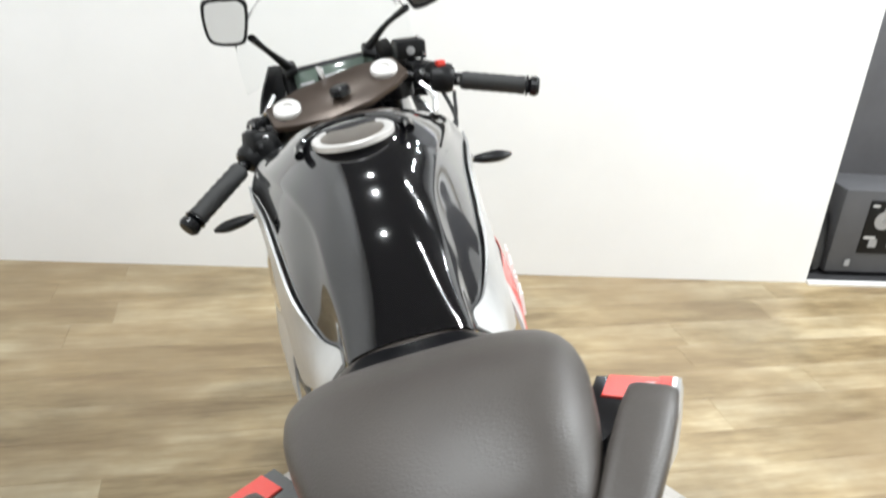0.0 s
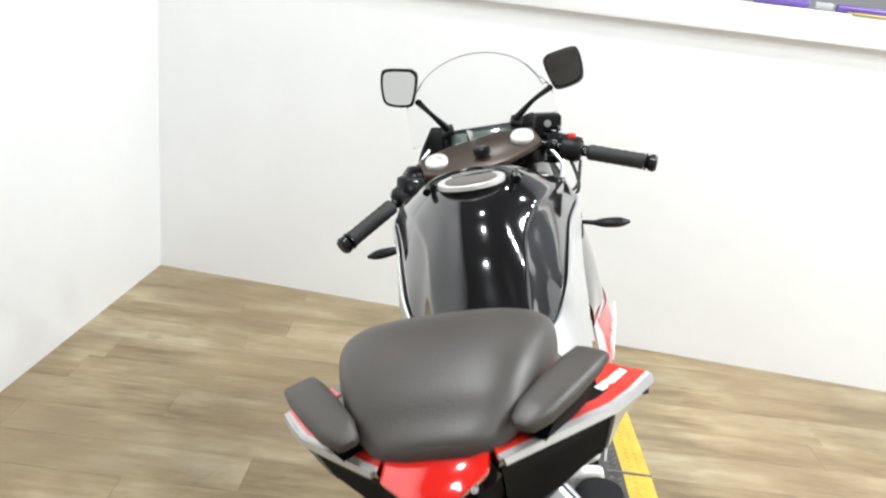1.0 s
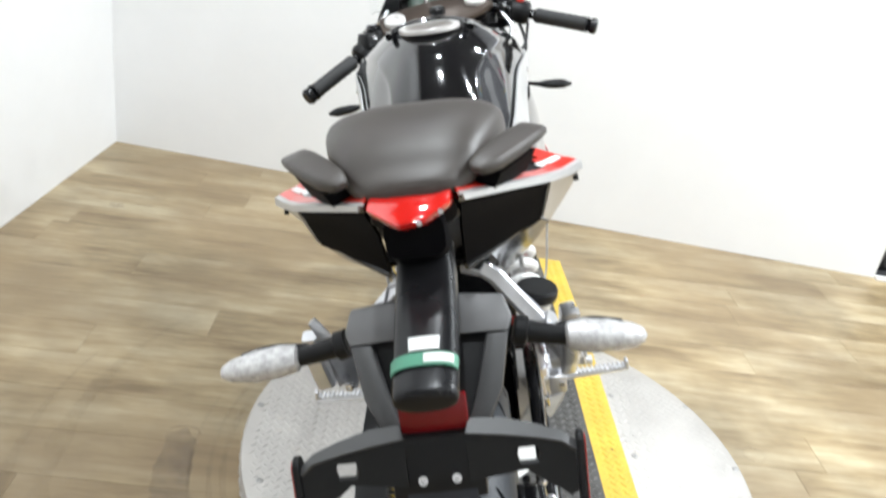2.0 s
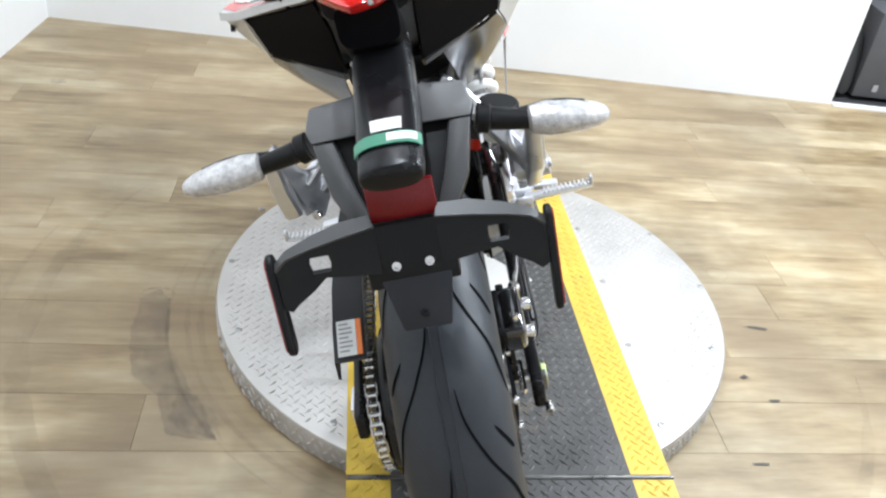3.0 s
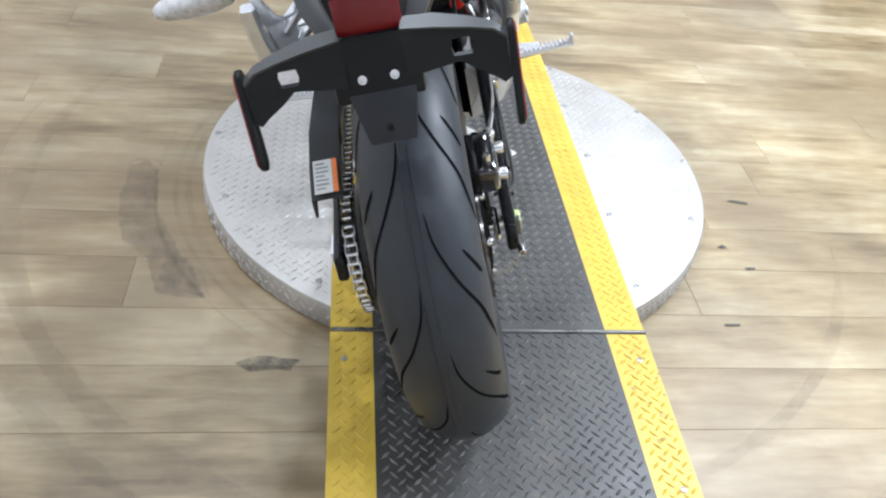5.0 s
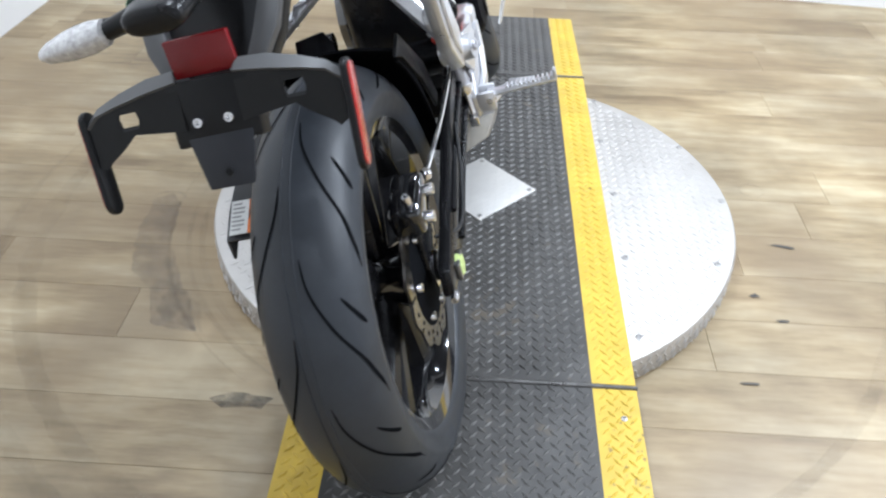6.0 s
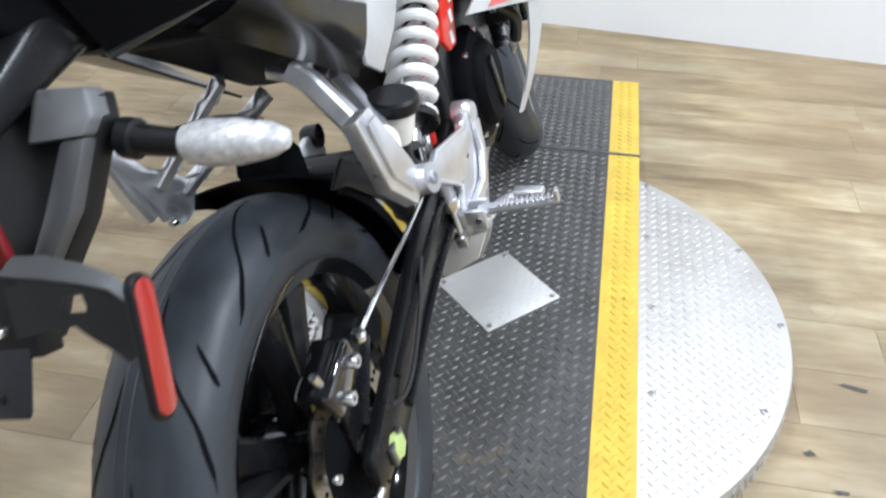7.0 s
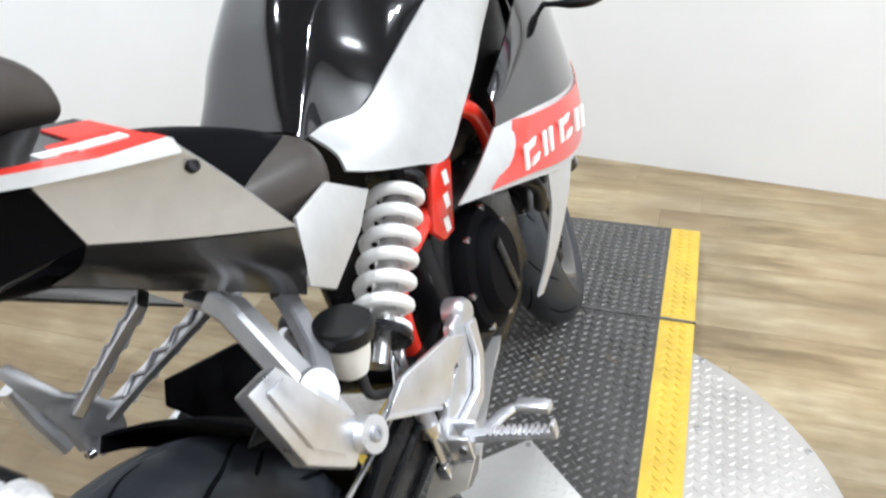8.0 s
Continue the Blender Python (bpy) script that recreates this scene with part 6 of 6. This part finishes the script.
def mark(name, label, outline, material, wob=0.004):
    """A thin stain on the floor with a ragged outline."""
    pts = []
    for a, b in zip(outline, outline[1:] + outline[:1]):
        n = max(2, int((Vector(b) - Vector(a)).length / 0.014))
        for k in range(n):
            p = Vector(a).lerp(Vector(b), k / n)
            pts.append((p.x + rng.uniform(-wob, wob), p.y + rng.uniform(-wob, wob), 0))
    marks[0] += 1
    bm = bmesh.new()
    bm.faces.new([bm.verts.new(p) for p in pts])
    bmesh.ops.triangulate(bm, faces=bm.faces[:])
    ob = new(name, finish(bm, name, material))
    ob.matrix_world = pose(0, 0, 0.0028 + 0.00025 * marks[0])
    return tagged(ob, label, "stain", "floor marks")


def arc_mark(name, label, c, r, w, d0, d1, material):
    """A thin curved stain: a strip of short pieces with wavering width."""
    marks[0] += 1
    bm = bmesh.new()
    rows = []
    n = max(6, int(abs(d1 - d0) / 3))
    for k in range(n + 1):
        a = radians(d0 + (d1 - d0) * k / n)
        ww = w * rng.uniform(0.5, 1.0) * min(1.0, 0.15 + 4 * k / n, 0.15 + 4 * (n - k) / n)
        rows.append([bm.verts.new((c[0] + q * math.cos(a), c[1] + q * math.sin(a), 0)) for q in (r - ww, r + ww)])
    for a, b in zip(rows, rows[1:]):
        bm.faces.new((a[0], a[1], b[1], b[0]))
    ob = new(name, finish(bm, name, material))
    ob.matrix_world = pose(0, 0, 0.0028 + 0.00025 * marks[0])
    return tagged(ob, label, "stain", "floor marks")


mark("glue_stain", "long greyish glue stain curving beside the turntable", [(-0.775, 0.640), (-0.745, 0.600), (-0.715, 0.440), (-0.660, 0.325), (-0.610, 0.245), (-0.572, 0.150), (-0.672, 0.165), (-0.705, 0.270), (-0.775, 0.335), (-0.808, 0.480), (-0.812, 0.610)], M_STAIN)
mark("stain_edge", "dark blotch at the end of the glue stain", [(-0.665, 0.300), (-0.625, 0.270), (-0.585, 0.225), (-0.560, 0.150), (-0.590, 0.160), (-0.640, 0.170), (-0.672, 0.205)], M_EDGE, 0.008)
arc_mark("stain_edge", "dark outline of the glue stain", (-0.775, 0.600), 0.042, 0.005, 10, 190, M_EDGE)
mark("floor_chip", "dark torn patch in the floor beside the ramp", [(-0.494, -0.020), (-0.455, 0.0), (-0.420, -0.004), (-0.374, -0.013), (-0.389, -0.037), (-0.425, -0.034), (-0.462, -0.043)], M_EDGE2, 0.003)
mark("floor_chip", "small dark chip in the floor", [(0.691, 0.546), (0.715, 0.552), (0.760, 0.541), (0.752, 0.535), (0.715, 0.544)], M_CHIP, 0.0015)
mark("floor_chip", "small dark chip in the floor", [(0.606, 0.360), (0.622, 0.366), (0.632, 0.356), (0.615, 0.353)], M_CHIP, 0.0015)
mark("floor_chip", "small dark chip in the floor", [(0.646, 0.282), (0.676, 0.285), (0.674, 0.278), (0.655, 0.276)], M_CHIP, 0.0015)
mark("floor_chip", "small dark chip in the floor", [(0.527, 0.096), (0.567, 0.098), (0.566, 0.092), (0.54, 0.091)], M_CHIP, 0.0015)
mark("floor_chip", "small dark chip in the floor", [(-1.300, 1.855), (-1.25, 1.865), (-1.24, 1.845), (-1.29, 1.840)], M_EDGE, 0.004)
mark("floor_chip", "small dark chip in the floor", [(-1.39, 1.84), (-1.34, 1.85), (-1.33, 1.81), (-1.38, 1.80)], M_EDGE, 0.006)
arc_mark("ring_scuff", "faint round stain on the floor", (0.712, 0.775), 0.030, 0.004, 0, 350, M_EDGE)
for r, w, d0, d1 in ((0.645, 0.010, 120, 262), (0.675, 0.008, 140, 250), (0.720, 0.006, 165, 235), (1.02, 0.030, 150, 262), (1.10, 0.020, 165, 250), (1.16, 0.012, 278, 352), (0.96, 0.018, 282, 345)):
    arc_mark("tyre_scuff", "faint curved tyre scuff round the turntable", (-0.021, 0.612), r, w, d0, d1, M_SCUFF)

# ---- alcove beside the partition ----
M_ALC = mat("dark_grey_alcove", (0.10, 0.10, 0.108), 0.6, var=0.1)
M_CARTON = mat("grey_carton", (0.075, 0.075, 0.08), 0.6, var=0.08)
END = CORNER + UB * L_BACK


def at_wall(u, d, z):
    """A place u metres past the partition's end, d behind its face."""
    p = END + UB * u + NB * d
    return (p.x, p.y, z)


def wall_box(name, u, d, z, su, sd, sz, material, label, category, bev=0.003, kind=""):
    ob = new(name, finish(B((0, 0, 0), (su, sd, sz), bev=bev), name, material))
    ob.matrix_world = pose(*at_wall(u, d, z), 0, 0, BACK)
    return tagged(ob, label, category, kind=kind)


wall_box("wall_alcove", 1.0, 0.62, 1.0, 2.0, 0.05, 2.0, M_ALC, "dark grey back of the alcove", "wall", kind="structure")
wall_box("trim_threshold", 0.80, -0.012, 0.008, 1.6, 0.03, 0.016, M_WHITE, "white threshold strip on the floor", "trim", kind="structure")
wall_box("floor_alcove", 1.0, 0.30, 0.006, 2.0, 0.59, 0.012, mat("dark_mat", (0.03, 0.03, 0.032), 0.5, var=0.2), "dark floor of the alcove", "floor", kind="structure")
cm2 = pose(*at_wall(0.27, 0.16, 0.012), 0, 0, BACK)
carton = holder("carton", cm2, "dark grey printed carton standing on the dark alcove floor", "box")
part("body", B((0, 0, 0.20), (0.34, 0.22, 0.36), bev=0.004), M_CARTON, carton)
part("label_panel", B((0.05, -0.112, 0.225), (0.21, 0.004, 0.23), bev=0.001), M_DARK, carton, "black printed panel")
for c_, s_ in (((0.06, -0.1150, 0.30), (0.10, 0.002, 0.016)), ((0.05, -0.1150, 0.245), (0.045, 0.002, 0.05)), ((0.00, -0.1150, 0.155), (0.035, 0.002, 0.035)), ((0.09, -0.1150, 0.155), (0.05, 0.002, 0.03)), ((-0.085, -0.1150, 0.065), (0.022, 0.002, 0.03))):
    part("print_mark", B(c_, s_), M_INK, carton)
M_PALEINK = mat("pale_print", (0.45, 0.45, 0.45), 0.5)
for cx, cz, r in ((0.02, 0.255, 0.040), (0.10, 0.205, 0.024)):
    part("print_ring", lathe(bmesh.new(), [(r * 0.62, 0.0), (r, 0.0), (r, 0.0012), (r * 0.62, 0.0012)], pose(cx, -0.1145, cz, 90, 0, 0), 24), M_INK, carton)
    part("print_mark", lathe(bmesh.new(), [(r * 0.12, 0.0), (r * 0.3, 0.0), (r * 0.3, 0.0012), (r * 0.12, 0.0012)], pose(cx, -0.1145, cz, 90, 0, 0), 16), M_PALEINK, carton)
for c_, s_ in (((-0.02, -0.1152, 0.18), (0.05, 0.002, 0.012)), ((0.12, -0.1152, 0.275), (0.025, 0.002, 0.045)), ((-0.03, -0.1152, 0.318), (0.03, 0.002, 0.01))):
    part("print_mark", B(c_, s_), M_PALEINK, carton)
lump = holder("black_pouch", pose(*at_wall(0.055, 0.11, 0.012), 0, 0, BACK + 12), "black soft pouch leaning beside the carton", "pouch")
part("body", body([(-0.05, 0.02, 0.02, 0.10, 2.2), (-0.02, 0.05, 0.0, 0.22, 2.4), (0.02, 0.055, 0.0, 0.30, 2.4), (0.05, 0.04, 0.02, 0.24, 2.2), (0.065, 0.01, 0.08, 0.14, 2)], 22, 4), M_GRIP, lump)

# ---- things on the ledge ----
M_PURPLE = mat("purple_film", (0.10, 0.055, 0.26), 0.4, var=0.15)
M_YELL = mat("yellow_print", (0.62, 0.50, 0.12), 0.45, var=0.1)
M_PINK = mat("pink_cap", (0.55, 0.05, 0.16), 0.4)
M_BLUE = mat("blue_label", (0.12, 0.30, 0.50), 0.4)
ULEN = lambda x: CORNER + UB * ((x - CORNER.x) / UB.x)


def on_ledge(x, d=0.05):
    p = ULEN(x) + NB * d
    return (p.x, p.y, WALL_H)


for x0, x1, m in ((0.60, 0.78, M_PURPLE), (0.80, 0.86, M_INK), (0.875, 1.05, M_PURPLE)):
    p = on_ledge((x0 + x1) / 2, 0.06)
    ob = new("banner_roll", finish(T([(-(x1 - x0) / 2, 0, 0.014), ((x1 - x0) / 2, 0, 0.014)], 0.014, 14), "banner_roll", m))
    ob.matrix_world = pose(*p, 0, 0, BACK)
    tagged(ob, "rolled purple banner film lying on the ledge" if m is M_PURPLE else "grey roll lying on the ledge", "roll", "rolls on the ledge")
ob = new("yellow_flyer", finish(B((0, 0, 0.003), (0.12, 0.07, 0.006), bev=0.001), "yellow_flyer", M_YELL))
ob.matrix_world = pose(*on_ledge(0.965, 0.0), 0, 0, BACK)
tagged(ob, "yellow paper stack lying on the white ledge", "paper")
for x, mb, mc_, hgt in ((1.14, M_PINK, M_DARK, 0.16), (1.30, M_YELL, M_BLUE, 0.13)):
    h = holder("bottle", pose(*on_ledge(x, 0.05)), "small plastic cleaner bottle standing on the ledge", "bottle", "bottles on the ledge")
    part("body", lathe(bmesh.new(), [(0.02, 0), (0.028, 0.002), (0.028, hgt * 0.6), (0.012, hgt * 0.8)], None, 20), mb, h)
    part("cap", lathe(bmesh.new(), [(0.012, hgt * 0.8), (0.014, hgt * 0.8), (0.014, hgt), (0.01, hgt)], None, 16), mc_, h)
    part("label", lathe(bmesh.new(), [(0.0284, hgt * 0.15), (0.0287, hgt * 0.16), (0.0287, hgt * 0.5), (0.0284, hgt * 0.51)], None, 20, False), mc_, h)
